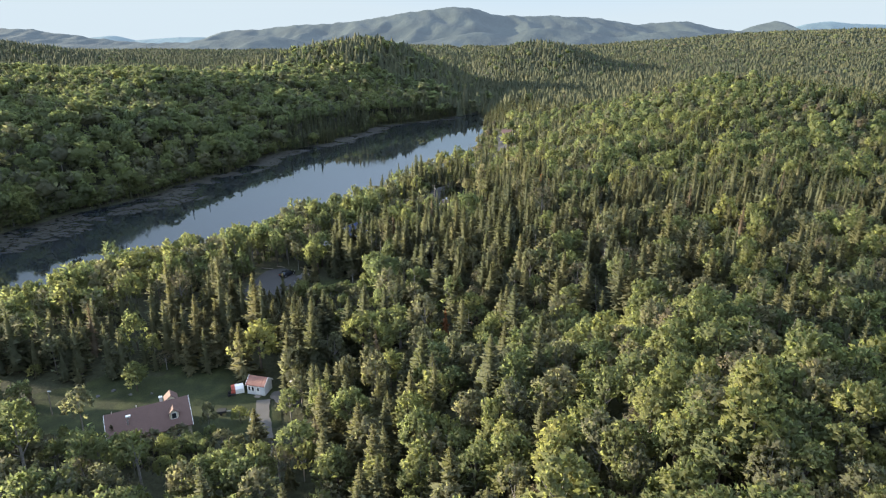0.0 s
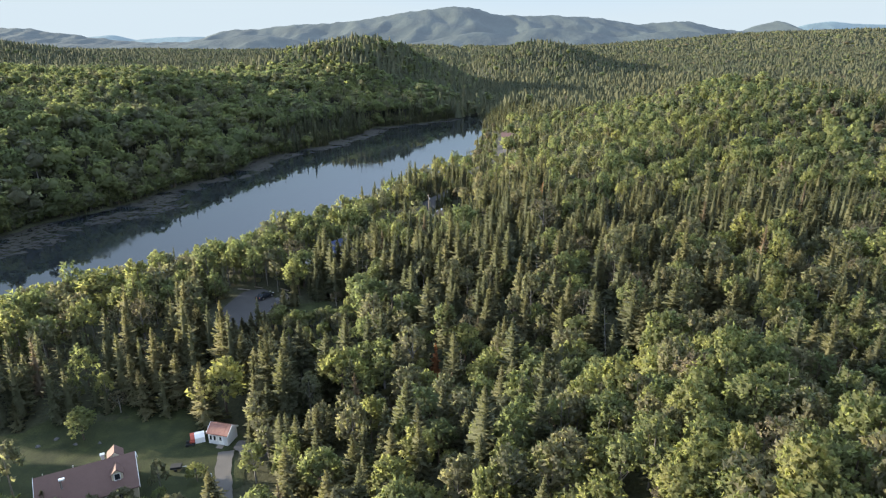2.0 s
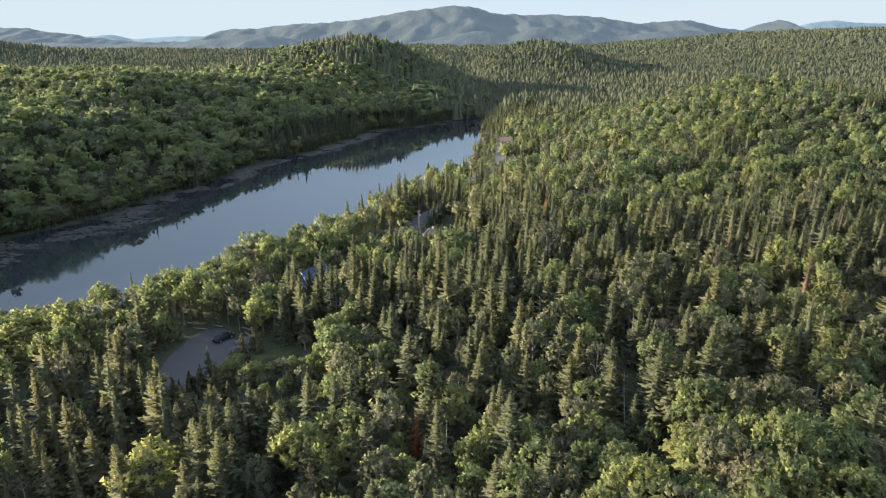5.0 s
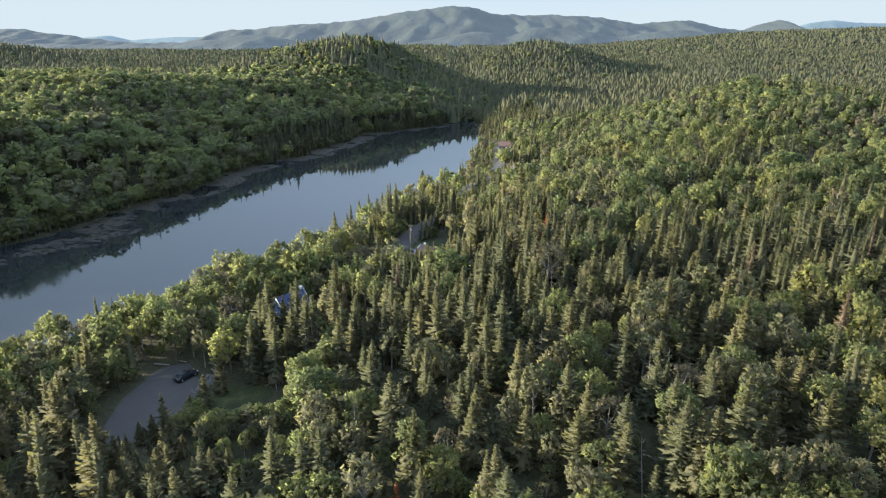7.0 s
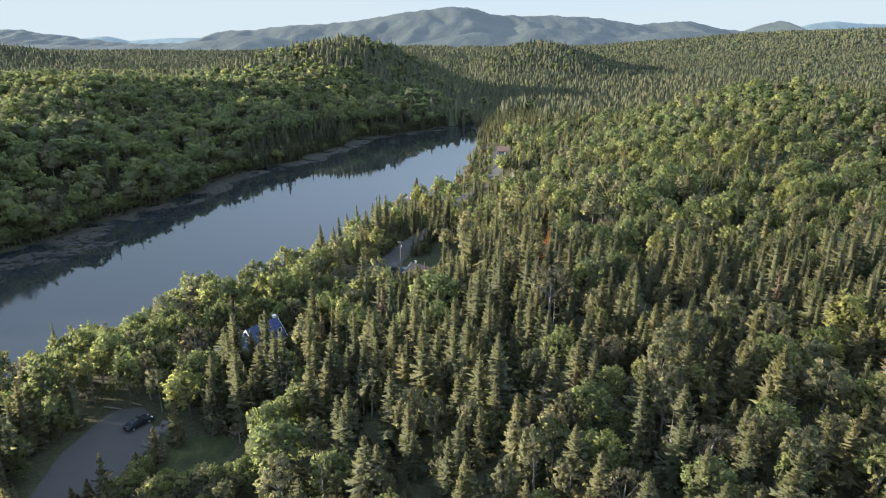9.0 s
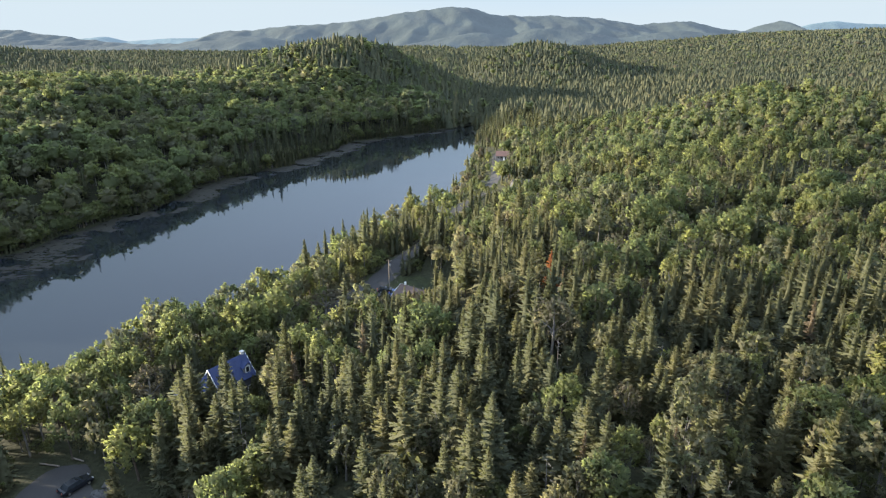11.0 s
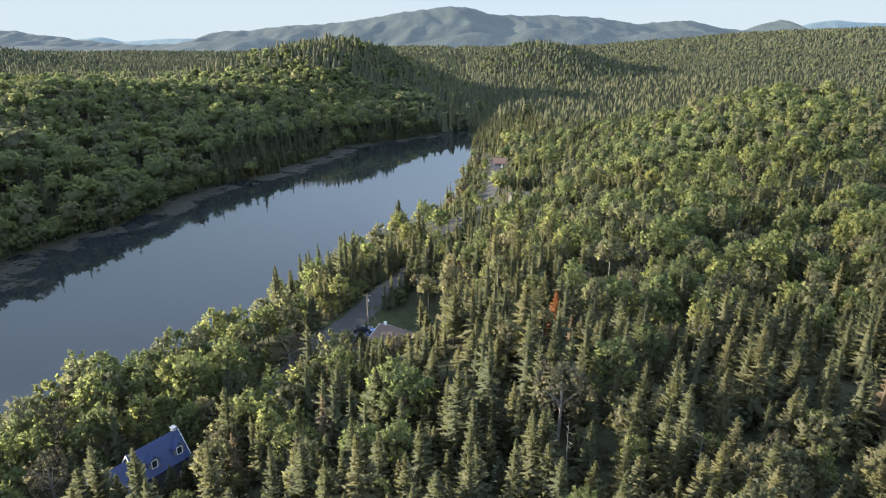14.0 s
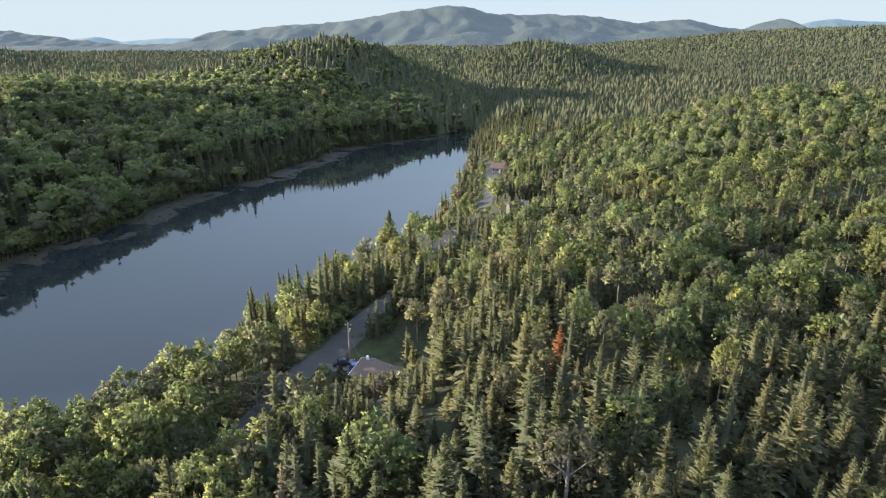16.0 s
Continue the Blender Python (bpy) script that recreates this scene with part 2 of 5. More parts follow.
def ridge(name, label, mat, dist, depth, crest, rough, spur):
    """A range on a line at one distance: a crest (across, height), with spurs and gullies down its flanks."""
    xs = np.linspace(-3600, 3600, 560)
    vs = np.linspace(-1, 1, 34)
    X, V = np.meshgrid(xs, vs)
    top = np.interp(xs, [c[0] for c in crest], [c[1] for c in crest])
    soft = np.hanning(9) / np.hanning(9).sum()
    top = np.convolve(np.pad(top, 4, mode="edge"), soft, mode="valid")[None, :] + 0 * X
    Y = dist + V * depth
    flank = np.clip(1 - np.abs(V) ** 1.3, 0, 1)
    cut = (np.abs(wobble(X, Y * 0.45, 95.0)) + 0.5 * np.abs(wobble(X, Y * 0.5, 41.0))) * np.sin(np.abs(V) * math.pi)
    Z = top * flank - spur * cut * np.clip(top / 120, 0.1, 1) + rough * (wobble(X, Y, 31.0) + 0.7 * wobble(X, Y, 13.0)) * flank
    m = len(xs)
    i = (np.arange(len(vs) - 1)[:, None] * m + np.arange(m - 1)[None, :]).ravel()
    ob = new(name, raw_mesh(name, np.stack([X, Y, Z], -1).reshape(-1, 3), np.stack([i, i + 1, i + m + 1, i + m], 1), [mat], smooth=True))
    tagged(ob, label, "mountain", kind="structure")


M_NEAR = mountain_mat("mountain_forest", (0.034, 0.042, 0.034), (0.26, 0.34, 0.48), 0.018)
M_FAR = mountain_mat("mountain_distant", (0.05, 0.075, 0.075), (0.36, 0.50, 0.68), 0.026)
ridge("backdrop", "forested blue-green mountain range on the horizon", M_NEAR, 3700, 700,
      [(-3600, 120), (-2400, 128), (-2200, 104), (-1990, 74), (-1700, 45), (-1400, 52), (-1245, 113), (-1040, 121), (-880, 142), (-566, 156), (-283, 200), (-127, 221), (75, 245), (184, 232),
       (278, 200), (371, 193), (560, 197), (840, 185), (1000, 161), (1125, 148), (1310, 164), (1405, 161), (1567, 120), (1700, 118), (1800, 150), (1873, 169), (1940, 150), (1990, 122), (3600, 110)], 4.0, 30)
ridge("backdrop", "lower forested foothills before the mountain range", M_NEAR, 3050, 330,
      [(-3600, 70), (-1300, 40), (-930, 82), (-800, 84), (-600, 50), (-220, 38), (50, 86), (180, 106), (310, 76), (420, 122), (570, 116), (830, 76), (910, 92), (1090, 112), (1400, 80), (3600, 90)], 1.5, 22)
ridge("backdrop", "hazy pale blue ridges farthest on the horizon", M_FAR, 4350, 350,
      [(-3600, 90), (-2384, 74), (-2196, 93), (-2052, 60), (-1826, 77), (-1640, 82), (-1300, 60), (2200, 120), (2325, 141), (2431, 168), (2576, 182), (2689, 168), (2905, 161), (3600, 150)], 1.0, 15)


# ---- trees ----
def unit(a):
    return a / (np.linalg.norm(a, axis=-1, keepdims=True) + 1e-9)


def facing(v, f, n):
    """Turn each triangle so that it faces along its points' normals."""
    fn = np.cross(v[f[:, 1]] - v[f[:, 0]], v[f[:, 2]] - v[f[:, 0]])
    back = np.einsum("ij,ij->i", fn, n[f[:, 0]]) < 0
    f = f.copy()
    f[back] = f[back][:, [0, 2, 1]]
    return v, f, n


def tufts(roots, ways, lens, wides, out):
    """Pointed sprays, one triangle each, broad near the root."""
    roots, ways = np.asarray(roots), np.asarray(ways)
    side = unit(np.cross(ways, [0.05, 0.02, 1.0]))
    L, W = np.asarray(lens)[:, None], np.asarray(wides)[:, None]
    base = roots + ways * L * 0.12 - np.array([0, 0, 0.25]) * W
    v = np.stack([base + side * W, roots + ways * L, base - side * W], 1).reshape(-1, 3)
    f = np.arange(len(roots) * 3).reshape(-1, 3)
    return facing(v, f, np.repeat(unit(out), 3, 0))


def body_cone(h, r, bare, sides=6):
    """The close inner growth of a conifer."""
    a = np.arange(sides) * 2 * math.pi / sides
    rings = [(h * bare, r * 0.30), (h * (bare + 0.12), r * 0.36), (h * 0.55, r * 0.18), (h * 0.86, 0.02)]
    v = np.concatenate([np.stack([np.cos(a + 0.5 * k) * q * (1 + 0.2 * np.sin(3 * a + k)), np.sin(a + 0.5 * k) * q, np.full(sides, z)], 1) for k, (z, q) in enumerate(rings)])
    i = np.arange(sides)
    j = (i + 1) % sides
    f = np.concatenate([np.concatenate([np.stack([i, j, j + sides], 1), np.stack([i, j + sides, i + sides], 1)]) + sides * k for k in range(3)])
    return facing(v, f, unit(unit(v * [1, 1, 0] + [1e-4, 0, 0]) + [0, 0, 0.35]))


def conifer(seed, branches, subs, h=11.0, r=1.9, thin=1.0, bare=0.06, droop=-0.30, fat=1.0):
    """A conical tree: branches set spirally up the stem, each with side sprays."""
    g = np.random.default_rng(seed)
    i = np.arange(branches)
    f = ((i + g.random(branches)) / branches) ** 0.95
    f = f[g.random(branches) < thin]
    n = len(f)
    a = 2.39996 * np.arange(n) + g.normal(0, 0.3, n)
    z = h * (bare + (0.97 - bare) * f)
    lean = (1 + 0.18 * np.sin(a + g.uniform(0, 6))) * (1 + 0.16 * np.sin(z * g.uniform(1.2, 2.2) + 2 * a))
    reach = r * ((1 - f) ** 0.85 * 0.97 + 0.04) * np.where(f > 0.10, 1.0, 0.8) * lean
    ln = reach * g.uniform(0.5, 1.15, n)
    rise = droop + 0.12 + 0.75 * f + g.normal(0, 0.20, n)
    way = unit(np.stack([np.cos(a), np.sin(a), rise], 1))
    root = np.stack([0 * a, 0 * a, z], 1)
    roots, ways, lens, wides = [root], [way], [ln], [0.17 * ln + 0.10]
    for s in range(subs):
        b = a + (-1 if s % 2 else 1) * g.uniform(0.35, 0.85, n)
        k = 0.28 + 0.60 * (s + g.random(n)) / subs
        roots.append(root + way * (ln * k)[:, None])
        ways.append(unit(np.stack([np.cos(b), np.sin(b), rise - 0.12 + g.normal(0, 0.12, n)], 1)))
        lens.append(ln * (1.0 - 0.6 * k) * g.uniform(0.45, 0.75, n) + 0.12)
        wides.append(0.10 * ln + 0.07)
    roots.append(np.array([[0, 0, h * 0.91]] * 3))
    ways.append(unit(np.array([[0.08, 0, 1.0], [-0.05, 0.07, 1.0], [-0.04, -0.07, 1.0]])))
    lens.append(np.full(3, h * 0.09))
    wides.append(np.full(3, 0.09))
    roots, ways, lens, wides = (np.concatenate(q) for q in (roots, ways, lens, wides))
    wides = wides * fat
    out = unit(ways * [1, 1, 0.15] + [0, 0, 0.40]) + g.normal(0, 0.34, ways.shape)
    sprays = tufts(roots, ways, lens, wides, out)
    return joined([sprays, body_cone(h, r, bare, 6 if subs else 4)]) if branches > 50 else sprays


def broadleaf(seed, plumes, leaves, size, h=10.5, r=2.9, up=0.55, tall=1.0, top=0.80):
    """A leafy crown: unequal heads, each set with upswept leafy plumes."""
    g = np.random.default_rng(seed)
    heads = g.integers(5, 9)
    cs, rs = [np.array([0, 0, h * 0.56])], [r * 0.72]
    for i in range(heads):
        a, q = 2.4 * i + g.uniform(0, 1.1), math.sqrt((i + 0.6) / heads) * g.uniform(0.7, 1.25)
        cs.append(np.array([math.cos(a) * r * 0.60 * q, math.sin(a) * r * 0.60 * q, h * (top - 0.06 - 0.34 * q ** 1.5) + g.normal(0, 0.07 * h)]))
        rs.append(r * g.uniform(0.30, 0.52))
    cs, rs = np.array(cs), np.array(rs)
    flat = np.array([1, 1, tall])
    wt = rs ** 2 / np.sum(rs ** 2)
    pts, nor = np.zeros((0, 3)), np.zeros((0, 3))
    while len(pts) < plumes:
        k = g.choice(len(cs), size=plumes * 4, p=wt)
        d = unit(g.normal(size=(plumes * 4, 3)))
        p = cs[k] + d * rs[k][:, None] * flat * g.uniform(0.72, 1.0, (plumes * 4, 1))
        inside = (np.linalg.norm((p[:, None] - cs[None]) / flat, axis=2) < rs * 0.70).any(1)
        ok = (d[:, 2] > g.uniform(-0.75, 0.1, len(d))) & ~inside
        pts, nor = np.concatenate([pts, p[ok]]), np.concatenate([nor, d[ok]])
    pts, nor = pts[:plumes], nor[:plumes]
    axis = unit(nor * 0.75 + [0, 0, up] + g.normal(0, 0.28, nor.shape))
    long = r * 0.31 * g.uniform(0.55, 1.4, plumes)
    n = plumes * leaves
    j = np.repeat(np.arange(plumes), leaves)
    f = g.random(n)
    spread = unit(np.cross(axis[j], g.normal(size=(n, 3))))
    p = pts[j] + axis[j] * (long[j] * (f - 0.35))[:, None] + spread * (long[j] * 0.55 * (1.05 - f) * np.sqrt(g.random(n)))[:, None]
    ways = unit(axis[j] * 0.7 + spread * 0.8 + g.normal(0, 0.35, p.shape))
    side = unit(np.cross(ways, spread + 0.6 * g.normal(size=p.shape)))
    L = (size * g.uniform(0.6, 1.45, n))[:, None]
    v = np.stack([p - ways * L * 0.42 + side * L * 0.38, p + ways * L * 0.62, p - ways * L * 0.42 - side * L * 0.38], 1).reshape(-1, 3)
    fine = leaves > 5
    out = unit(spread * (0.28 if fine else 0.12) + nor[j] * 0.5 + unit(p - [0, 0, h * 0.42]) * 0.5 + [0, 0, 0.22] + g.normal(0, 0.25 if fine else 0.12, p.shape))
    crown = facing(v, np.arange(n * 3).reshape(-1, 3), np.repeat(out, 3, 0))
    if leaves > 5:
        return crown
    b = bmesh.new()
    bmesh.ops.create_icosphere(b, subdivisions=1, radius=1.0)
    cv, cf = np.array([q.co[:] for q in b.verts]), np.array([[w.index for w in q.verts] for q in b.faces])
    b.free()
    core = cv * g.uniform(0.75, 1.05, (len(cv), 1)) * [r * 0.60, r * 0.60, r * 0.60 * tall] + [0, 0, h * 0.58]
    return joined([crown, facing(core, cf, unit(cv + [0, 0, 0.25] + g.normal(0, 0.2, cv.shape)))])


def limb(p, q, r0, r1, sides=5):
    p, q = np.array(p, float), np.array(q, float)
    w = (q - p) / np.linalg.norm(q - p)
    s = np.cross(w, [0.3, 1, 0.2])
    s /= np.linalg.norm(s)
    t = np.cross(w, s)
    a = np.arange(sides) * 2 * math.pi / sides
    ring = np.cos(a)[:, None] * s + np.sin(a)[:, None] * t
    v = np.concatenate([p + ring * r0, q + ring * r1])
    i = np.arange(sides)
    j = (i + 1) % sides
    return facing(v, np.concatenate([np.stack([i, j, j + sides], 1), np.stack([i, j + sides, i + sides], 1)]), np.concatenate([ring, ring]))


def joined(pieces):
    vs, fs, ns, n = [], [], [], 0
    for v, f, nn in pieces:
        vs.append(v), fs.append(f + n), ns.append(nn)
        n += len(v)
    return np.concatenate(vs), np.concatenate(fs), np.concatenate(ns)


def trunk_of(kind, seed, h):
    g = np.random.default_rng(seed)
    if kind in NEEDLED:
        return joined([limb((0, 0, -0.6), (0, 0, h * 0.5), 0.17, 0.10, 6), limb((0, 0, h * 0.5), (0, 0, h * 0.97), 0.10, 0.015, 6)])
    ps = [limb((0, 0, -0.6), (0.1, 0, h * 0.42), 0.20, 0.14, 6), limb((0.1, 0, h * 0.42), (0, 0.1, h * 0.8), 0.14, 0.04, 5)]
    for i in range(5):
        a = 1.26 * i + g.uniform(0, 0.5)
        z = h * g.uniform(0.3, 0.5)
        ps.append(limb((0.05, 0, z), (math.cos(a) * 1.7, math.sin(a) * 1.7, z + h * g.uniform(0.16, 0.28)), 0.08, 0.025, 4))
    return joined(ps)


def far_cone(seed=5, tiers=2, sides=5, girth=1.0):
    """A distant conifer: stacked ragged cones."""
    g = np.random.default_rng(seed)
    ps = []
    for i in range(tiers):
        k = i / tiers
        z0, z1, r = 0.8 + 8.6 * k, 11.6 - 5.4 * (tiers - 1 - i) / tiers, 2.15 * girth * (1 - 0.8 * k)
        a = np.arange(sides) * 2 * math.pi / sides + g.uniform(0, 1)
        rr = r * g.uniform(0.7, 1.2, sides)
        v = np.concatenate([np.stack([np.cos(a) * rr, np.sin(a) * rr, z0 + g.uniform(-0.5, 0.5, sides)], 1), [[0, 0, z1]]])
        j = np.arange(sides)
        ps.append(facing(v, np.stack([j, (j + 1) % sides, np.full(sides, sides)], 1), unit(unit(v * [1, 1, 0] + [0.01, 0, 0]) * 0.8 + [0, 0, 0.45])))
    return joined(ps)


def far_crown(seed):
    g = np.random.default_rng(seed)
    b = bmesh.new()
    bmesh.ops.create_icosphere(b, subdivisions=1, radius=1.0)
    v = np.array([p.co[:] for p in b.verts])
    f = np.array([[q.index for q in p.verts] for p in b.faces])
    b.free()
    n = unit(v * 0.85 + [0, 0, 0.35] + g.normal(0, 0.10, v.shape))
    return facing(v * g.uniform(0.72, 1.2, (len(v), 1)) * [3.6, 3.6, 3.0] + [0, 0, 6.6], f, n)


# each kind: (near variants, the rest of the near forest, lakeside, distant, far hills)
FAR_CONES = [far_cone(k, 3, 6, 1.0) for k in (91, 92, 93)]
SHAPES = {
    "spruce": ([conifer(k, 240, 4, 11.5, 2.25, fat=1.1) for k in (1, 2, 3, 4)], [conifer(k, 105, 2, 11.5, 2.3, fat=1.2) for k in (4, 5, 6)], [conifer(k, 70, 0, 11.0, 2.3, fat=1.6) for k in (7, 8)], FAR_CONES, [far_cone()]),
    "fir": ([conifer(k, 240, 4, 10.5, 2.55, fat=1.1) for k in (11, 12, 13, 14)], [conifer(k, 105, 2, 10.5, 2.55, fat=1.2) for k in (14, 15, 16)], [conifer(k, 70, 0, 10.0, 2.5, fat=1.6) for k in (17, 18)], FAR_CONES, [far_cone()]),
    "pine": ([conifer(k, 210, 6, 12.0, 2.6, 0.9, 0.18, -0.02) for k in (71, 72, 73)], [conifer(k, 130, 1, 12, 2.6, 0.9, 0.18, -0.02, 1.3) for k in (74, 75)], [conifer(k, 60, 0, 12, 2.6, 1, 0.2, -0.05, 1.6) for k in (77, 78)], FAR_CONES, [far_cone()]),
    "maple": ([broadleaf(k, 140, 12, 0.47, 11, 3.7) for k in (21, 22, 23, 24, 25)], [broadleaf(k, 100, 8, 0.58, 11, 3.6) for k in (24, 25, 26, 27)], [broadleaf(k, 46, 5, 0.98, 11, 3.5) for k in (27, 28, 29)], [broadleaf(k, 24, 3, 1.8, 11, 3.3) for k in (51, 52, 53)], [far_crown(k) for k in (61, 62, 63)]),
    "aspen": ([broadleaf(k, 100, 12, 0.43, 12, 2.6, 0.8, 1.35, 0.84) for k in (81, 82, 83)], [broadleaf(k, 56, 8, 0.58, 12, 2.6, 0.8, 1.35, 0.84) for k in (84, 85)], [broadleaf(k, 36, 5, 0.92, 12, 2.7, 0.8, 1.35, 0.84) for k in (87, 88)], [broadleaf(k, 13, 3, 2.1, 12, 2.5, 0.7, 1.25, 0.84) for k in (54, 55)], [far_crown(k) for k in (66, 67)]),
    "birch": ([broadleaf(k, 95, 12, 0.45, 11, 2.9, 1.0, 1.2) for k in (31, 32, 33, 34)], [broadleaf(k, 56, 8, 0.58, 11, 2.8, 1.0, 1.2) for k in (34, 35, 36)], [broadleaf(k, 36, 5, 0.92, 11, 2.8, 0.9, 1.2) for k in (37, 38, 39)], [broadleaf(k, 13, 3, 2.1, 11, 2.6, 0.8, 1.1) for k in (56, 57)], [far_crown(k) for k in (64, 65)]),
    "bare": ([broadleaf(k, 110, 10, 0.27, 10, 2.9, 1.2, 1.2) for k in (101, 102)], [broadleaf(k, 50, 7, 0.46, 10, 2.8, 1.2, 1.2) for k in (103, 104)], [broadleaf(k, 24, 5, 1.0, 10, 2.8, 1.0, 1.2) for k in (105,)], [broadleaf(k, 13, 3, 2.0, 10, 2.6, 0.8, 1.1) for k in (106,)], [far_crown(68)]),
    "dead": ([conifer(k, 170, 4, 10.0, 1.5, 0.75) for k in (41, 42)], [conifer(k, 100, 1, 10, 1.5, 0.75) for k in (43, 44)], [conifer(k, 60, 0, 10, 1.5, 0.8) for k in (45,)], FAR_CONES, [far_cone()]),
}


# ---- where trees stand ----
def hollow(x, y):
    """True where no tree stands: water, lawns, roads, houses, a gap cut for the sun."""
    de, dw = (x - east_shore(y)) * 0.82, (west_shore(y) - x) * 0.85
    wet = (de < 1.0) & (dw < -1.0) & (y < 660)
    out = wet
    for cx, cy, rx, ry in CLEAR:
        out = out | (((x - cx) / rx) ** 2 + ((y - cy) / ry) ** 2 < 1)
    for (pts, half) in LANES:
        px, py = np.array([p[0] for p in pts]), np.array([p[1] for p in pts])
        for i in range(len(pts) - 1):
            d = np.array([px[i + 1] - px[i], py[i + 1] - py[i]])
            k = np.clip(((x - px[i]) * d[0] + (y - py[i]) * d[1]) / (d @ d), 0, 1)
            out = out | (np.hypot(x - px[i] - k * d[0], y - py[i] - k * d[1]) < half)
    return out


CLEAR = [(-56, 103, 19, 9), (-62, 97, 15, 6), (-40.5, 157.5, 5.5, 7), (-40.8, 150, 3, 6), (-35, 172, 3.5, 4.5), (-51, 92, 10, 6), (-38, 99, 9, 9), (-46, 151.8, 6.8, 13.6), (-30, 151, 6, 6.5), (-28, 182, 8, 7), (4, 240, 9, 6), (3, 228, 6, 5), (5, 219.5, 7, 4.5), (-5, 231, 8.5, 7.5), (43.5, 342, 7, 6), (45.5, 441, 7, 6), (3, 138.7, 2, 2), (0.5, 121.5, 2.5, 2.5), (34.5, 212.5, 3, 4), (-38, 114.3, 4.5, 4.5), (-77.5, 146, 7, 8), (-27, 174.5, 6, 4), (-38.5, 159, 3.5, 4.5), (-32.7, 206.5, 3, 3), (-35.3, 109.5, 3.2, 3.2)]
ROAD = [(-20, 205), (-12.5, 225), (-9, 234.5), (-5.8, 244.5), (-1.2, 254.5), (4.6, 271), (14, 300), (22, 330), (30, 357), (37.5, 388), (41, 425), (44, 462), (46, 480)]
# the last lane is no road: an added gap, letting sun onto the lawn
LANES = [(ROAD[:6], 3.5), (ROAD[5:8], 2.0), (ROAD[8:], 4.2), ([(-34, 101), (-31, 93), (-28, 84)], 4.2), ([(-36, 97.6), (-160, 115)], 2.0)]


LOW = [(-25, 145, 9, 8), (-36, 87, 15, 9), (-48, 84, 20, 8), (-34, 137, 18, 8), (-20, 173, 9, 8), (3, 215, 13, 10), (-10, 218, 14, 9), (30, 330, 9, 26), (44, 345, 12, 14), (40, 400, 9, 22), (44, 424, 8, 16)]


def low_growth(x, y):
    out = np.zeros(len(x), bool)
    for cx, cy, rx, ry in LOW:
        out |= ((x - cx) / rx) ** 2 + ((y - cy) / ry) ** 2 < 1
    return out


def species(x, y, g):
    """Which kind grows there, from a patchy mix for each part of the land."""
    n = len(x)
    de = x - east_shore(y)
    west = west_shore(y) - x > 0
    p = 0.5 + 0.5 * wobble(x + 40, y - 30, 17.0) * 0.7 + 0.3 * wobble(x, y, 7.0)
    leafy_share = np.full(n, 0.50)
    leafy_share = np.where((x > 6 + 0.12 * y) & (y < 118), 0.82, leafy_share)
    leafy_share = np.where((x < -18) & (y < 145), 0.38, leafy_share)
    leafy_share = np.where(np.hypot((x + 35) / 16, (y - 120) / 14) < 1, 0.12, leafy_share)
    leafy_share = np.where((x > 60) & (y < 175), 0.58, leafy_share)
    leafy_share = np.where(np.hypot((x + 22) / 15, (y - 145) / 12) < 1, 0.72, leafy_share)
    leafy_share = np.where((x > 8) & (y > 164) & (y < 214), 0.32, leafy_share)
    leafy_share = np.where((x > -66) & (x < -20) & (y < 95), 0.85, leafy_share)
    leafy_share = np.where((x > 62) & (y > 225), 0.66, leafy_share)
    leafy_share = np.where((de < 50) & (de > 0) & (y < 262) & (x < -18), 1.05, leafy_share)
    leafy_share = np.where((de < 34) & (de > 0) & (y > 262), 0.62, leafy_share)
    leafy_share = np.where((x > 40) & (y > 215) & (y < 330), 0.70, leafy_share)
    leafy_share = np.where((x > 130) & (y > 300), 0.80, leafy_share)
    leafy_share = np.where((x > 205) & (y > 250), 0.42, leafy_share)
    leafy_share = np.where(np.hypot((x + 26) / 7, (y - 166) / 10) < 1, 0.08, leafy_share)
    leafy_share = np.where(y > 520, 0.12, leafy_share)
    leafy_share = np.where(y > 980, 0.28, leafy_share)
    leafy_share = np.where(west, np.where(y > 980, 0.28, np.where(y > 700, 0.4, 0.84)), leafy_share)
    leafy_share = np.where(west & (west_shore(y) - x < 24) & (y > 430), 0.25, leafy_share)
    leaf = g.random(n) * 0.55 + 0.45 * (1 - p) < leafy_share
    q = g.random(n)
    q2 = g.random(n)
    kind = np.where(leaf, np.where(q < np.where((x < 70) & (y > 118) & ~west & (de > 50), 0.42, 0.66), "maple", "birch"), np.where(q < 0.60, "spruce", "fir"))
    kind = np.where((kind == "maple") & (q2 < np.where(west, 0.2, 0.34)), "aspen", kind)
    kind = np.where((kind == "birch") & (q2 > 0.84) & ~west, "bare", kind)
    kind = np.where((kind == "fir") & (q2 < 0.20), "pine", kind)
    kind = np.where((~leaf) & (q > 0.968) & (y < 420) & ~west, "dead", kind)
    return kind


def scatter(x0, x1, y0, y1, step, g):
    xs, ys = np.arange(x0, x1, step), np.arange(y0, y1, step)
    X, Y = np.meshgrid(xs, ys)
    X = (X + g.uniform(-0.46, 0.46, X.shape) * step).ravel()
    Y = (Y + g.uniform(-0.46, 0.46, Y.shape) * step).ravel()
    return X, Y


def wedge(x, y, pad):
    return np.abs(x - 8) < 0.765 * np.maximum(y, 0) + pad


forest = {}          # (kind, level) -> list of arrays
g = np.random.default_rng(77)


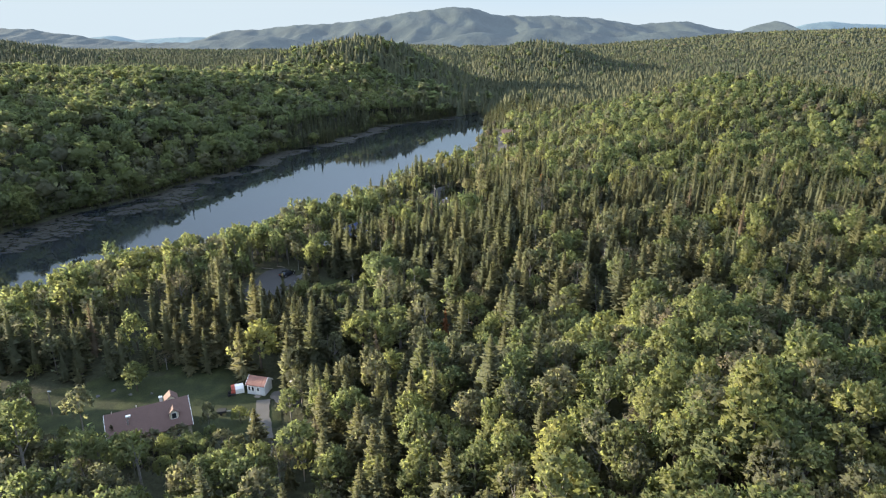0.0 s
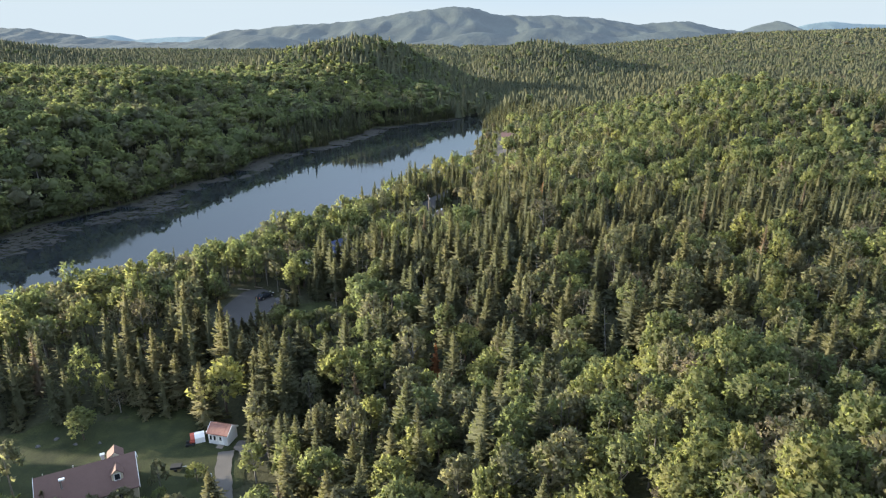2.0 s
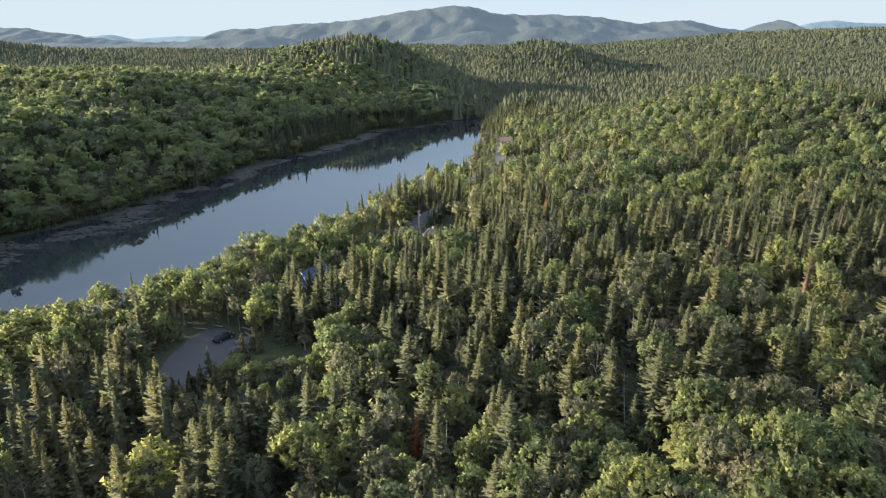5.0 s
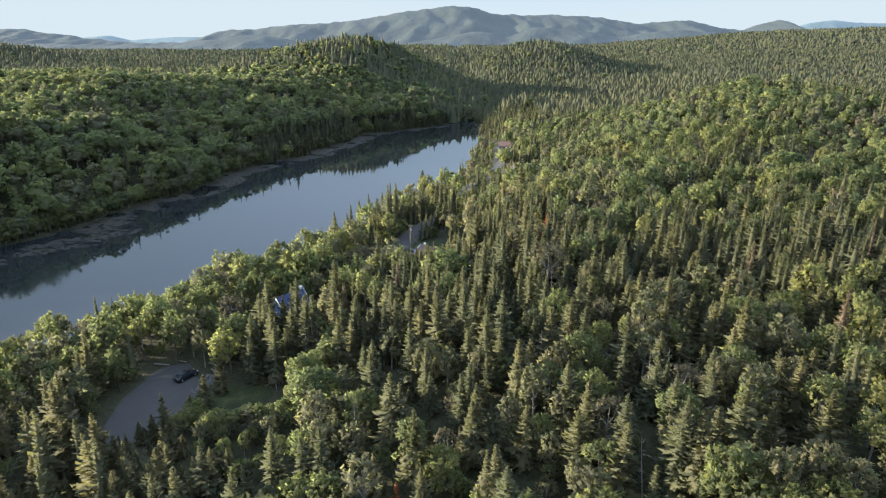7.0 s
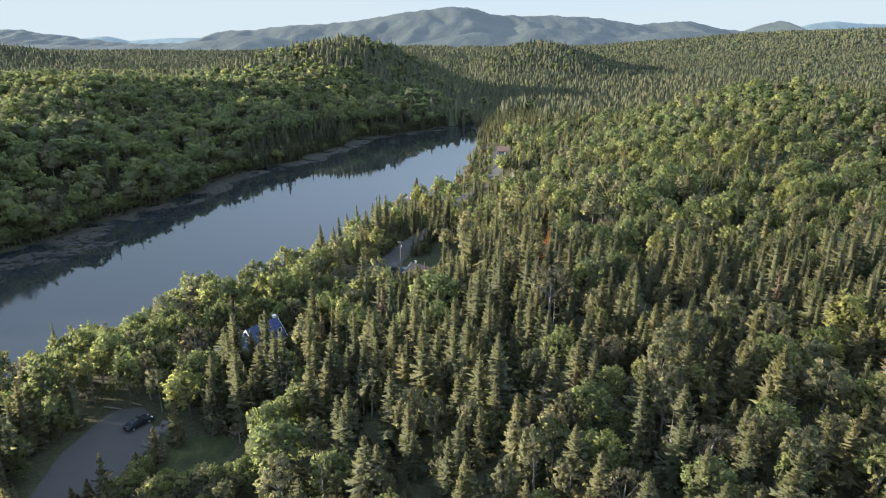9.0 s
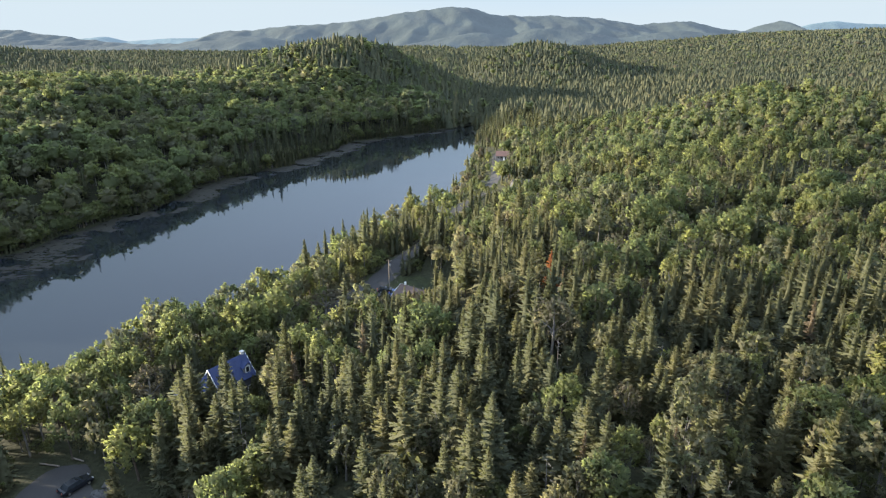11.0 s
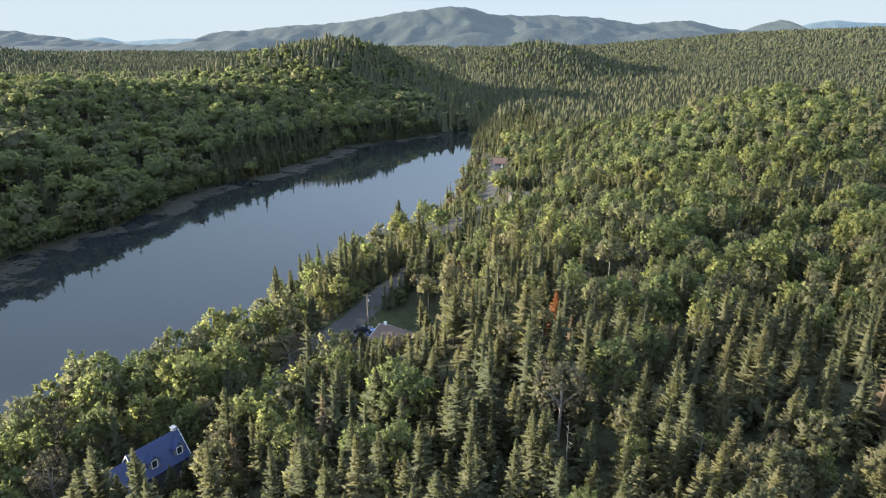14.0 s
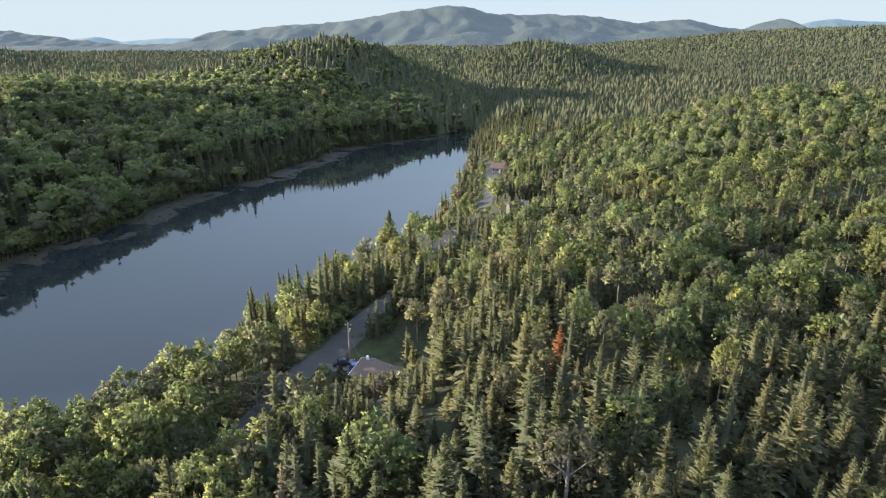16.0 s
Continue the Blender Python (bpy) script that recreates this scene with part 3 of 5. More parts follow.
def plant(x, y, level, keep_leaf, grow, broad=1.0):
    ok = ~hollow(x, y)
    x, y = x[ok], y[ok]
    kind = species(x, y, g)
    leaf = np.isin(kind, ("maple", "birch", "aspen"))
    ok = (~leaf & (g.random(len(x)) < (0.76 if level == 1 else 0.9))) | leaf & (g.random(len(x)) < np.where(((x > -4) & (y < 118)) | ((x - east_shore(y) < 50) & (x < -18) & (y < 262)), keep_leaf + 0.28, keep_leaf))
    x, y, kind = x[ok], y[ok], kind[ok]
    z = ground_z(x, y)
    big = np.clip(0.95 + np.where(np.isin(kind, ("maple", "birch", "aspen")), 0.17, 0.23) * g.normal(0, 1, len(x)), 0.45, 1.5) * grow * np.where(low_growth(x, y), 0.48, 1.0) * (1 - np.where(np.isin(kind, ("maple", "birch", "aspen")), 0.38, 0.2) * ((x - east_shore(y) > 0) & (x - east_shore(y) < 22) & (y > 165))) * (1 + 0.28 * ((west_shore(y) - x > 0) & (west_shore(y) - x < 60)))
    for k in TONES:
        s = kind == k
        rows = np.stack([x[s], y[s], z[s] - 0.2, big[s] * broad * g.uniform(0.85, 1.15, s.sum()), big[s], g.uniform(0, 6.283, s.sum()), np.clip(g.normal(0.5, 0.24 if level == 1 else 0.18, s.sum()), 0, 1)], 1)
        if k in NEEDLED:
            rows[:, 6] = 0.1 + 0.7 * rows[:, 6]
        # tones get darker with distance, most on the far hills
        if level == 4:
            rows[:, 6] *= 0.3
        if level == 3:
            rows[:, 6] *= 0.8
        if k not in NEEDLED and level == 2:
            rows[:, 3] *= np.where(west_shore(rows[:, 1]) > rows[:, 0], 1.3, 1.0)
        # the west hill's shade is painted into the tint of its trees
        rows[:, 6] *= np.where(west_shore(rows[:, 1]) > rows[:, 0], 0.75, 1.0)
        if k == "dead":
            rows[:, 6] *= 0.5
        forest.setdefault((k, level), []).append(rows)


X, Y = scatter(-190, 190, 38, 262, 3.25, g)
ok = wedge(X, Y, 30)
plant(X[ok], Y[ok], 1, 0.5, 1.0)
X, Y = scatter(-62, 165, 262, 345, 3.35, g)
plant(X, Y, 1, 0.45, 1.0)
X, Y = scatter(-330, 420, 262, 560, 3.9, g)
ok = wedge(X, Y, 20) & ~((X > -62) & (X < 165) & (Y < 345))
plant(X[ok & (X > west_shore(Y))], Y[ok & (X > west_shore(Y))], 2, 0.55, 1.0)
X, Y = scatter(-330, 60, 262, 560, 4.7, g)
ok = wedge(X, Y, 20) & (X < west_shore(Y) + 2)
plant(X[ok], Y[ok], 2, 0.62, 1.0)
X, Y = scatter(-380, -120, 150, 262, 4.7, g)
ok = wedge(X, Y, 30) & (X < west_shore(Y) + 5)
plant(X[ok], Y[ok], 2, 0.55, 1.0)
X, Y = scatter(-330, 90, 560, 630, 4.1, g)
ok = wedge(X, Y, 20)
plant(X[ok], Y[ok], 2, 0.6, 1.0)
X, Y = scatter(-760, 800, 560, 980, 4.9, g)
ok = wedge(X, Y, 20) & ~((X > -330) & (X < 90) & (Y < 630))
plant(X[ok], Y[ok], 3, 0.75, 1.08, 1.25)
X, Y = scatter(-50, 360, 550, 830, 5.4, g)          # close spruce woods in the valley
ok = wedge(X, Y, 20) & ((X > 90) | (Y > 630))
plant(X[ok], Y[ok], 3, 0.75, 1.0, 1.25)
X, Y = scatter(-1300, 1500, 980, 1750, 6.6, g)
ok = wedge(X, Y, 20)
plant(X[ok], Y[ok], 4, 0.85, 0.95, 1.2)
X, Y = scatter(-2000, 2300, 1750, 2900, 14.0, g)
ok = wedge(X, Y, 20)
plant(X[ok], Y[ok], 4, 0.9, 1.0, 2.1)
X, Y = scatter(-120, 120, 60, 262, 5.6, g)          # undergrowth between the trees
ok = wedge(X, Y, 20)
plant(X[ok], Y[ok], 1, 0.9, 0.44, 1.25)
X, Y = scatter(-75, 55, 70, 300, 2.7, g)
ok = low_growth(X, Y)
plant(X[ok], Y[ok], 1, 0.8, 1.0, 1.1)
for side in (0, 1):          # low growth along the waterline
    Y = g.uniform(150, 650 if side else 360, 2400 if side else 420)
    back = g.uniform(0.3, 6.0, len(Y))
    X = np.where(side == 0, east_shore(Y) + back + 1.2, west_shore(Y) - back + 1.0)
    ok = wedge(X, Y, 20)
    plant(X[ok], Y[ok], 2 if side else 1, 0.9, 0.5, 1.2)
for side, first, last in ((1, 205, 300), (-1, 246, 300)):          # bushes close to the lake road
    Y = g.uniform(first, last, 150 if side == 1 else 80)
    X = np.interp(Y, [p[1] for p in ROAD], [p[0] for p in ROAD]) - side * g.uniform(4.0, 7.0, len(Y))
    plant(X, Y, 1, 0.95, 0.40, 1.35)
forest = {k: np.concatenate(v) for k, v in forest.items()}

# the stretch nearest to the flight line: trees of their own
SINGLE = {"spruce": 280, "fir": 285, "pine": 260, "maple": 285, "aspen": 290, "birch": 290, "bare": 110, "dead": 60}
CATEGORY = {"spruce": "spruce tree", "fir": "fir tree", "pine": "pine tree", "aspen": "aspen tree", "maple": "broadleaf tree", "birch": "birch tree", "bare": "half-bare tree", "dead": "dead tree"}
LABEL = {
    "spruce": "slender dark green spruce with a pointed top in the forest",
    "fir": "pale grey-green fir with drooping tiers in the forest",
    "pine": "grey-green pine with loose upswept branches in the forest",
    "aspen": "yellow-green aspen with a tall narrow crown",
    "maple": "bright green broadleaf tree with a rounded lumpy crown",
    "birch": "olive-green birch with an airy upright crown",
    "bare": "half-bare grey-brown birch with thin upright twigs",
    "dead": "dead conifer with rusty brown needles on thin branches",
}
NAME = {"spruce": "spruce", "fir": "fir", "pine": "pine", "aspen": "aspen", "maple": "maple", "birch": "birch", "bare": "bare_birch", "dead": "dead_conifer"}
singles, models = {}, {}


def tree_model(kind, i):
    v, f, n = SHAPES[kind][0][i]
    h = float(v[:, 2].max())
    root = new(NAME[kind])
    tagged(root, LABEL[kind], CATEGORY[kind], group=NAME[kind] + " trees of the forest")
    pale = kind in ("birch", "aspen", "bare")
    for nm, (pv, pf, pn), mat in (("trunk", trunk_of(kind, i + 50, h), BARK_PALE if pale else BARK), ("crown", (v, f, n), LEAF[kind])):
        ob = new(nm, raw_mesh(kind + "_" + nm, pv, pf, [mat], normals=pn))
        ob.parent = root
    return root


def stand(kind, row, i):
    """One tree at its place."""
    x, y, z, wide, tall, turn, tint = row
    m = Matrix.LocRotScale((x, y, z), Euler((0.03 * math.sin(7 * x), 0.03 * math.cos(5 * y), turn)), (wide, wide, tall))
    if (kind, i) not in models:
        models[(kind, i)] = ob = tree_model(kind, i)
        ob.matrix_basis = m
    else:
        src = models[(kind, i)]
        keep = src.scale.copy()
        src.scale = (1, 1, 1)
        ob = copy_thing(src, m)
        src.scale = keep
    for c in ob.children:
        c.color = (tint, tint, tint, 1)
    return ob


# trees that stand out: kind, x, y, height of the top, width, tone
MARKS = [
    ("maple", -37.5, 112.6, 21.8, 1.4, 0.9), ("spruce", -31.8, 114.5, 19.5, 1.1, 0.2), ("spruce", -30.0, 117.5, 21.0, 1.1, 0.3), ("fir", -33.5, 119.5, 20.5, 1.1, 0.2), ("fir", -53.5, 121, 18.0, 1.0, 0.3), ("fir", -47.5, 117.5, 16.5, 0.9, 0.6), ("maple", -60.2, 105.9, 15.6, 0.8, 0.5), ("maple", -78.8, 150, 25.5, 1.75, 0.85), ("maple", -75.5, 145.5, 19.5, 1.15, 0.95),
    ("spruce", -85.6, 204.3, 11.2, 0.6, 0.1), ("spruce", -80.4, 204.3, 11.0, 0.5, 0.1), ("spruce", -30.7, 261.6, 18, 0.8, 0.2), ("spruce", -26, 259, 18.5, 0.9, 0.3), ("spruce", -27.9, 277.9, 16.5, 0.9, 0.25), ("spruce", -24.3, 274.3, 18.5, 1.0, 0.35),
    ("spruce", -16.5, 285, 19.5, 1.1, 0.3), ("spruce", -11.8, 285, 19.0, 1.1, 0.4), ("fir", -33.8, 235.7, 18.5, 0.9, 0.6), ("pine", -3.0, 334.0, 18.2, 1.6, 0.1),
    ("spruce", -29.3, 172.8, 28.0, 1.5, 0.4), ("spruce", -31.1, 171.2, 26.1, 1.61, 0.5), ("spruce", -36.5, 168, 22.3, 1.12, 0.4), ("spruce", -38.4, 170.5, 21.8, 1.12, 0.3), ("spruce", -28.6, 167, 26.8, 1.26, 0.6), ("spruce", -26.6, 163.2, 27.3, 1.26, 0.5), ("spruce", -30, 161, 25.3, 1.12, 0.5), ("birch", -18.5, 180, 23.5, 1.2, 0.7), ("fir", 46, 206, 30, 1.1, 0.5), ("birch", 43.5, 201, 28, 1.1, 0.6), ("spruce", -25, 158.5, 24.3, 1.26, 0.6), ("spruce", -23.2, 165, 25.8, 1.4, 0.4),
    ("spruce", -7.1, 171.0, 29.0, 0.85, 0.3), ("fir", -16.5, 175.0, 27.0, 1.0, 0.5), ("spruce", -7.9, 188.3, 24.4, 0.8, 0.3), ("spruce", -10.5, 163.2, 27.4, 0.9, 0.4), ("maple", -32.7, 206.5, 23.5, 1.2, 0.7), ("maple", -40.5, 203, 21.5, 1.3, 0.6),
    ("pine", 2.7, 127.3, 27.1, 1.2, 0.9), ("spruce", 20.7, 138.0, 28.0, 0.9, 0.3), ("fir", 11.5, 130.9, 29.0, 1.1, 0.6), ("dead", -12.7, 106.9, 21.8, 1.2, 0.35), ("dead", 0.5, 121.5, 20.0, 1.0, 1.0), ("dead", 34.7, 214.5, 31.0, 1.5, 1.0),
    ("aspen", -10.1, 200.2, 24.0, 1.15, 1.0), ("aspen", -16, 196, 21.5, 1.1, 0.95), ("aspen", 57.8, 205.6, 33.8, 0.85, 1.0), ("birch", 24.9, 203.6, 30.6, 1.3, 0.9), ("bare", -16.5, 217, 20.0, 1.6, 0.5), ("bare", -12.8, 219, 19.5, 1.5, 0.7), ("spruce", -23.0, 170.0, 30.0, 1.3, 0.2), ("spruce", -24.6, 173.0, 27.5, 1.2, 0.15), ("spruce", -21.3, 168.0, 26.5, 1.2, 0.3), ("spruce", -26.0, 171.0, 25.5, 1.1, 0.2), ("fir", -26.9, 176.4, 19.6, 0.7, 0.3), ("fir", -25.4, 178.0, 18.9, 0.65, 0.4), ("spruce", -24.2, 179.8, 19.4, 0.75, 0.3), ("fir", -22.9, 181.4, 19.0, 0.7, 0.3), ("birch", -21.6, 183.4, 19.4, 0.7, 0.6), ("fir", -22.6, 179.0, 18.0, 0.7, 0.5), ("fir", -28.6, 174.6, 18.6, 0.6, 0.5), ("birch", -18.3, 185.5, 22.0, 1.1, 0.8), ("aspen", 0.2, 222.2, 17.2, 0.7, 1.0), ("fir", 2.6, 221.2, 18.6, 0.9, 0.5), ("birch", 4.8, 221.2, 18.2, 0.95, 0.9), ("fir", 7.0, 220.8, 19.2, 0.95, 0.4), ("birch", 9.6, 221.2, 19.0, 1.0, 0.8), ("birch", 12.0, 223.0, 19.4, 1.0, 0.9), ("dead", -6.1, 202.6, 22.5, 0.8, 0.3),
    ("maple", -7.3, 229, 15.6, 0.55, 0.5), ("fir", -4.2, 229.6, 15.2, 0.7, 0.0), ("aspen", -14.3, 240, 17.6, 0.75, 0.9), ("pine", 87.5, 210.6, 31.5, 1.3, 0.9), ("maple", -36.5, 142.5, 17.0, 0.8, 0.4), ("fir", -37.2, 147.0, 17.0, 0.75, 0.2), ("birch", -31.5, 141.5, 17.0, 0.9, 0.7), ("aspen", -28, 142.5, 17.0, 0.8, 0.7),
    ("maple", -52, 84.5, 15.0, 0.9, 0.4), ("birch", -44.5, 88.3, 13.6, 0.8, 0.5), ("birch", -48, 86.6, 13.8, 0.8, 0.6), ("maple", -42, 87.6, 12.6, 0.5, 0.6), ("birch", -41.5, 93.5, 15.0, 0.55, 0.3), ("maple", -36.6, 95.5, 13.0, 0.45, 0.9), ("fir", 46.3, 185.0, 29.5, 1.2, 0.4),
    ("fir", -31.5, 88, 17.0, 0.9, 0.7), ("maple", -29.0, 98.0, 12.5, 0.45, 1.0), ("birch", -19.5, 187, 21.5, 1.1, 0.7), ("aspen", 16, 229, 18.5, 0.9, 1.0), ("fir", 14, 224, 19.5, 1.2, 0.5), ("spruce", -22.4, 261.3, 22.0, 1.1, 0.3), ("spruce", -27.6, 264.8, 16.1, 0.9, 0.3), ("spruce", -18.8, 262.8, 24.5, 0.9, 0.2), ("spruce", -9.2, 255.7, 29.0, 0.85, 0.3), ("spruce", -11.0, 256.6, 29.5, 0.9, 0.2), ("pine", -31.6, 266.9, 17.0, 0.9, 0.9), ("pine", 6.1, 302.5, 23.5, 0.8, 0.9), ("maple", -6.5, 262, 22.0, 0.9, 0.8), ("aspen", -16.5, 246, 20.0, 0.8, 0.9), ("fir", -55, 87, 14.5, 0.6, 0.6), ("maple", -60, 85, 14.5, 0.9, 0.5),
]
for n, (kind, x, y, top, wide, tint) in enumerate(MARKS):
    h = float(SHAPES[kind][0][0][0][:, 2].max())
    z = float(ground_z(x, y)) - 0.2
    stand(kind, (x, y, z, wide, (top - z) / h, 1.3 * n, tint), n % 2)
for kind, many in SINGLE.items():
    rows = forest[(kind, 1)]
    along = np.clip(rows[:, 1] - 45, 0, 124)          # the stretch below and beside the flight line
    order = np.argsort(np.hypot(rows[:, 0] - 0.126 * along, np.maximum(rows[:, 1] - along, 45)) + 200 * (rows[:, 1] < 38))
    for n, r in enumerate(rows[order[:many]]):
        stand(kind, r, n % len(SHAPES[kind][0]))
    forest[(kind, 1)] = rows[order[many:]]

def snag(x, y, h, seed):
    """A dead standing stem with short broken branches."""
    g = np.random.default_rng(seed)
    root = new("snag")
    z = float(ground_z(x, y)) - 0.2
    root.matrix_basis = pose(x, y, z, g.normal(0, 2), g.normal(0, 2), g.uniform(0, 360))
    tagged(root, "bare silver-grey dead stem with broken branch stubs", "dead tree", group="dead stems in the forest")
    v, f, n = joined([limb((0, 0, -0.5), (0, 0, h * 0.6), 0.11, 0.07, 6), limb((0, 0, h * 0.6), (0.1, 0, h), 0.07, 0.015, 5)])
    new("stem", raw_mesh("stem", v, f, [SNAGWOOD], normals=n)).parent = root
    for i in range(9):
        a, q = g.uniform(0, 6.28), h * g.uniform(0.35, 0.92)
        ln = g.uniform(0.5, 1.5)
        v, f, n = limb((0, 0, q), (math.cos(a) * ln, math.sin(a) * ln, q + ln * g.uniform(-0.1, 0.7)), 0.03, 0.01, 4)
        new("branch", raw_mesh("branch", v, f, [SNAGWOOD], normals=n)).parent = root


SNAGWOOD = bark("silver_dead_wood", (0.11, 0.10, 0.092), (0.22, 0.205, 0.185))
g = np.random.default_rng(31)
for n in range(26):
    y = g.uniform(85, 205)
    x = g.uniform(-14, 62) + 0.12 * (y - 100)
    snag(x, y, g.uniform(8.0, 11.5), n)
for n, (x, y, h) in enumerate(((-19.5, 161, 11.0), (-18.6, 161.6, 12.0), (-17.2, 158.5, 10.0), (-25.5, 112, 8.0), (-23.5, 113, 9.0))):
    snag(x, y, h, 60 + n)

STUFF_NAME = {1: "near forest", 2: "lakeside forest", 3: "distant forest", 4: "forest on the far hills"}
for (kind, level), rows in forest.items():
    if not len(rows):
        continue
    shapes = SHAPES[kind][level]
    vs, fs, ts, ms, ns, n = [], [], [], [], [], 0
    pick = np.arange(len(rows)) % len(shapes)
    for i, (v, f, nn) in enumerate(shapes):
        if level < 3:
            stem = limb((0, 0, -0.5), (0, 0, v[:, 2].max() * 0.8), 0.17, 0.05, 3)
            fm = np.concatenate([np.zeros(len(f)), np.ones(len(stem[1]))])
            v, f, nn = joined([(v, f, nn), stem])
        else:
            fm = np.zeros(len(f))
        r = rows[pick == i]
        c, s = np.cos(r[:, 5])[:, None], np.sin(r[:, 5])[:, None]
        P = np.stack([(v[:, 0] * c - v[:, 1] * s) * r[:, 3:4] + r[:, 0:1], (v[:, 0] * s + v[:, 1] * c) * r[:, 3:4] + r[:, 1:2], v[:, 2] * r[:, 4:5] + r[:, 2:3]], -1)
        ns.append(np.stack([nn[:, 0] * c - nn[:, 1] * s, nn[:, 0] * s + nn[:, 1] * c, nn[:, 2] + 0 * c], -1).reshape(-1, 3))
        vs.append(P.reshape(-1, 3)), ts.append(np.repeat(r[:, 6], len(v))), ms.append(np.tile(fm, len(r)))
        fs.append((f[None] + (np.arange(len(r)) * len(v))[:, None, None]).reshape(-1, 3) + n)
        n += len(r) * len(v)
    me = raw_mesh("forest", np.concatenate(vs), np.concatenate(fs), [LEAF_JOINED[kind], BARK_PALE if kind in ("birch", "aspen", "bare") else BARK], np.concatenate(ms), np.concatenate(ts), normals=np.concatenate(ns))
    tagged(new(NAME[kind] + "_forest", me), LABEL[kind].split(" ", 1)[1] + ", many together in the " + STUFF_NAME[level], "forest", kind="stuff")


# ---- building helpers ----
def part(name, bm, mat, parent=None, label="", m=None):
    """Link a bmesh as one mesh object under a thing or a part."""
    me = bpy.data.meshes.new(name)
    bmesh.ops.recalc_face_normals(bm, faces=bm.faces)
    bm.to_mesh(me)
    bm.free()
    me.materials.append(mat)
    ob = new(name, me)
    if parent is not None:
        ob.parent = parent
    if m is not None:
        ob.matrix_basis = m
    return tagged(ob, label)


def box(w, d, h, at=(0, 0, 0), bevel=0.0, bm=None):
    """A box on its base's centre, bevelled."""
    own = bmesh.new()
    bmesh.ops.create_cube(own, size=1.0)
    bmesh.ops.transform(own, matrix=Matrix.Translation((at[0], at[1], at[2] + h / 2)) @ Matrix.Diagonal((w, d, h, 1)), verts=own.verts)
    if bevel:
        bmesh.ops.bevel(own, geom=own.edges[:], offset=bevel, segments=2, affect="EDGES", profile=0.6)
    if bm is None:
        return own
    me = bpy.data.meshes.new("tmp")
    own.to_mesh(me)
    own.free()
    bm.from_mesh(me)
    bpy.data.meshes.remove(me)
    return bm


def prism(profile, x0, x1, bm=None):
    """A profile of (y, z) points drawn out along x."""
    bm = bm or bmesh.new()
    a = [bm.verts.new((x0, y, z)) for y, z in profile]
    b = [bm.verts.new((x1, y, z)) for y, z in profile]
    bm.faces.new(a)
    bm.faces.new(b[::-1])
    for i in range(len(profile)):
        j = (i + 1) % len(profile)
        bm.faces.new((a[i], b[i], b[j], a[j]))
    return bm


def rod(r0, r1, h, sides=10, at=(0, 0, 0)):
    bm = bmesh.new()
    bmesh.ops.create_cone(bm, cap_ends=True, segments=sides, radius1=r0, radius2=r1, depth=h)
    bmesh.ops.translate(bm, verts=bm.verts, vec=(at[0], at[1], at[2] + h / 2))
    return bm


def boards(name, a, b, scale=6.0, vertical=False):
    """Painted boards: lines of shadow gaps, with weathering."""
    m = Mat(name, 0.7)
    w = m.t.nodes.new("ShaderNodeTexWave")
    w.wave_type, w.bands_direction, w.wave_profile = "BANDS", "X" if vertical else "Z", "SAW"
    w.inputs["Scale"].default_value = scale
    m.link(m.node("TexCoord").outputs["Object"], w.inputs["Vector"])
    n = m.noise(1.3, 5)
    m.colour(m.mix(n, a, b))
    return m.bump(w.outputs["Fac"], 0.6, 0.02).m


def plain(name, a, b, rough=0.6, metal=0.0, scale=2.0):
    m = Mat(name, rough, metal)
    return m.colour(m.mix(m.noise(scale, 5), a, b)).m


CREAM = boards("cream_clapboard", (0.42, 0.36, 0.26), (0.55, 0.48, 0.36))
WHITE = boards("white_clapboard", (0.55, 0.55, 0.56), (0.72, 0.72, 0.70))
DARKWALL = boards("dark_board_wall", (0.05, 0.055, 0.06), (0.09, 0.09, 0.09))
GREYWALL = boards("grey_board_wall", (0.13, 0.135, 0.14), (0.19, 0.19, 0.19))
BROWNROOF = boards("brown_shingle", (0.098, 0.058, 0.048), (0.138, 0.084, 0.070), 9)
REDROOF = boards("rusty_red_sheet", (0.15, 0.062, 0.048), (0.25, 0.135, 0.11), 5, True)
TANROOF = boards("tan_shingle", (0.082, 0.056, 0.046), (0.115, 0.080, 0.066), 9)
GREYROOF = boards("grey_shingle", (0.075, 0.07, 0.068), (0.12, 0.112, 0.105), 9)
PALEROOF = boards("pale_porch_felt", (0.19, 0.19, 0.19), (0.27, 0.265, 0.26), 4)
BLUEROOF = plain("blue_sheet_metal", (0.014, 0.024, 0.072), (0.020, 0.034, 0.095), 0.45, 0.0)
TRIM = plain("white_trim", (0.66, 0.66, 0.64), (0.78, 0.78, 0.76), 0.5)
GLASS = plain("dark_window_glass", (0.012, 0.016, 0.02), (0.03, 0.035, 0.04), 0.05)
STONE = plain("pale_chimney_stone", (0.32, 0.31, 0.29), (0.5, 0.49, 0.46), 0.9, 0, 5)
STEEL = plain("galvanised_steel", (0.5, 0.5, 0.5), (0.62, 0.62, 0.61), 0.35, 0.8)
WOOD = plain("weathered_wood", (0.12, 0.10, 0.08), (0.21, 0.18, 0.15), 0.85, 0, 4)
BLACK = plain("black_rubber", (0.015, 0.015, 0.015), (0.03, 0.03, 0.03), 0.8)
CARPAINT = plain("dark_car_paint", (0.012, 0.014, 0.018), (0.02, 0.022, 0.026), 0.18)
BLUEPAINT = plain("blue_car_paint", (0.05, 0.09, 0.22), (0.07, 0.12, 0.28), 0.2)
REDPAINT = plain("faded_red_paint", (0.28, 0.052, 0.034), (0.36, 0.085, 0.055), 0.5)
CANVAS = plain("white_canvas", (0.62, 0.61, 0.58), (0.76, 0.75, 0.72), 0.8)
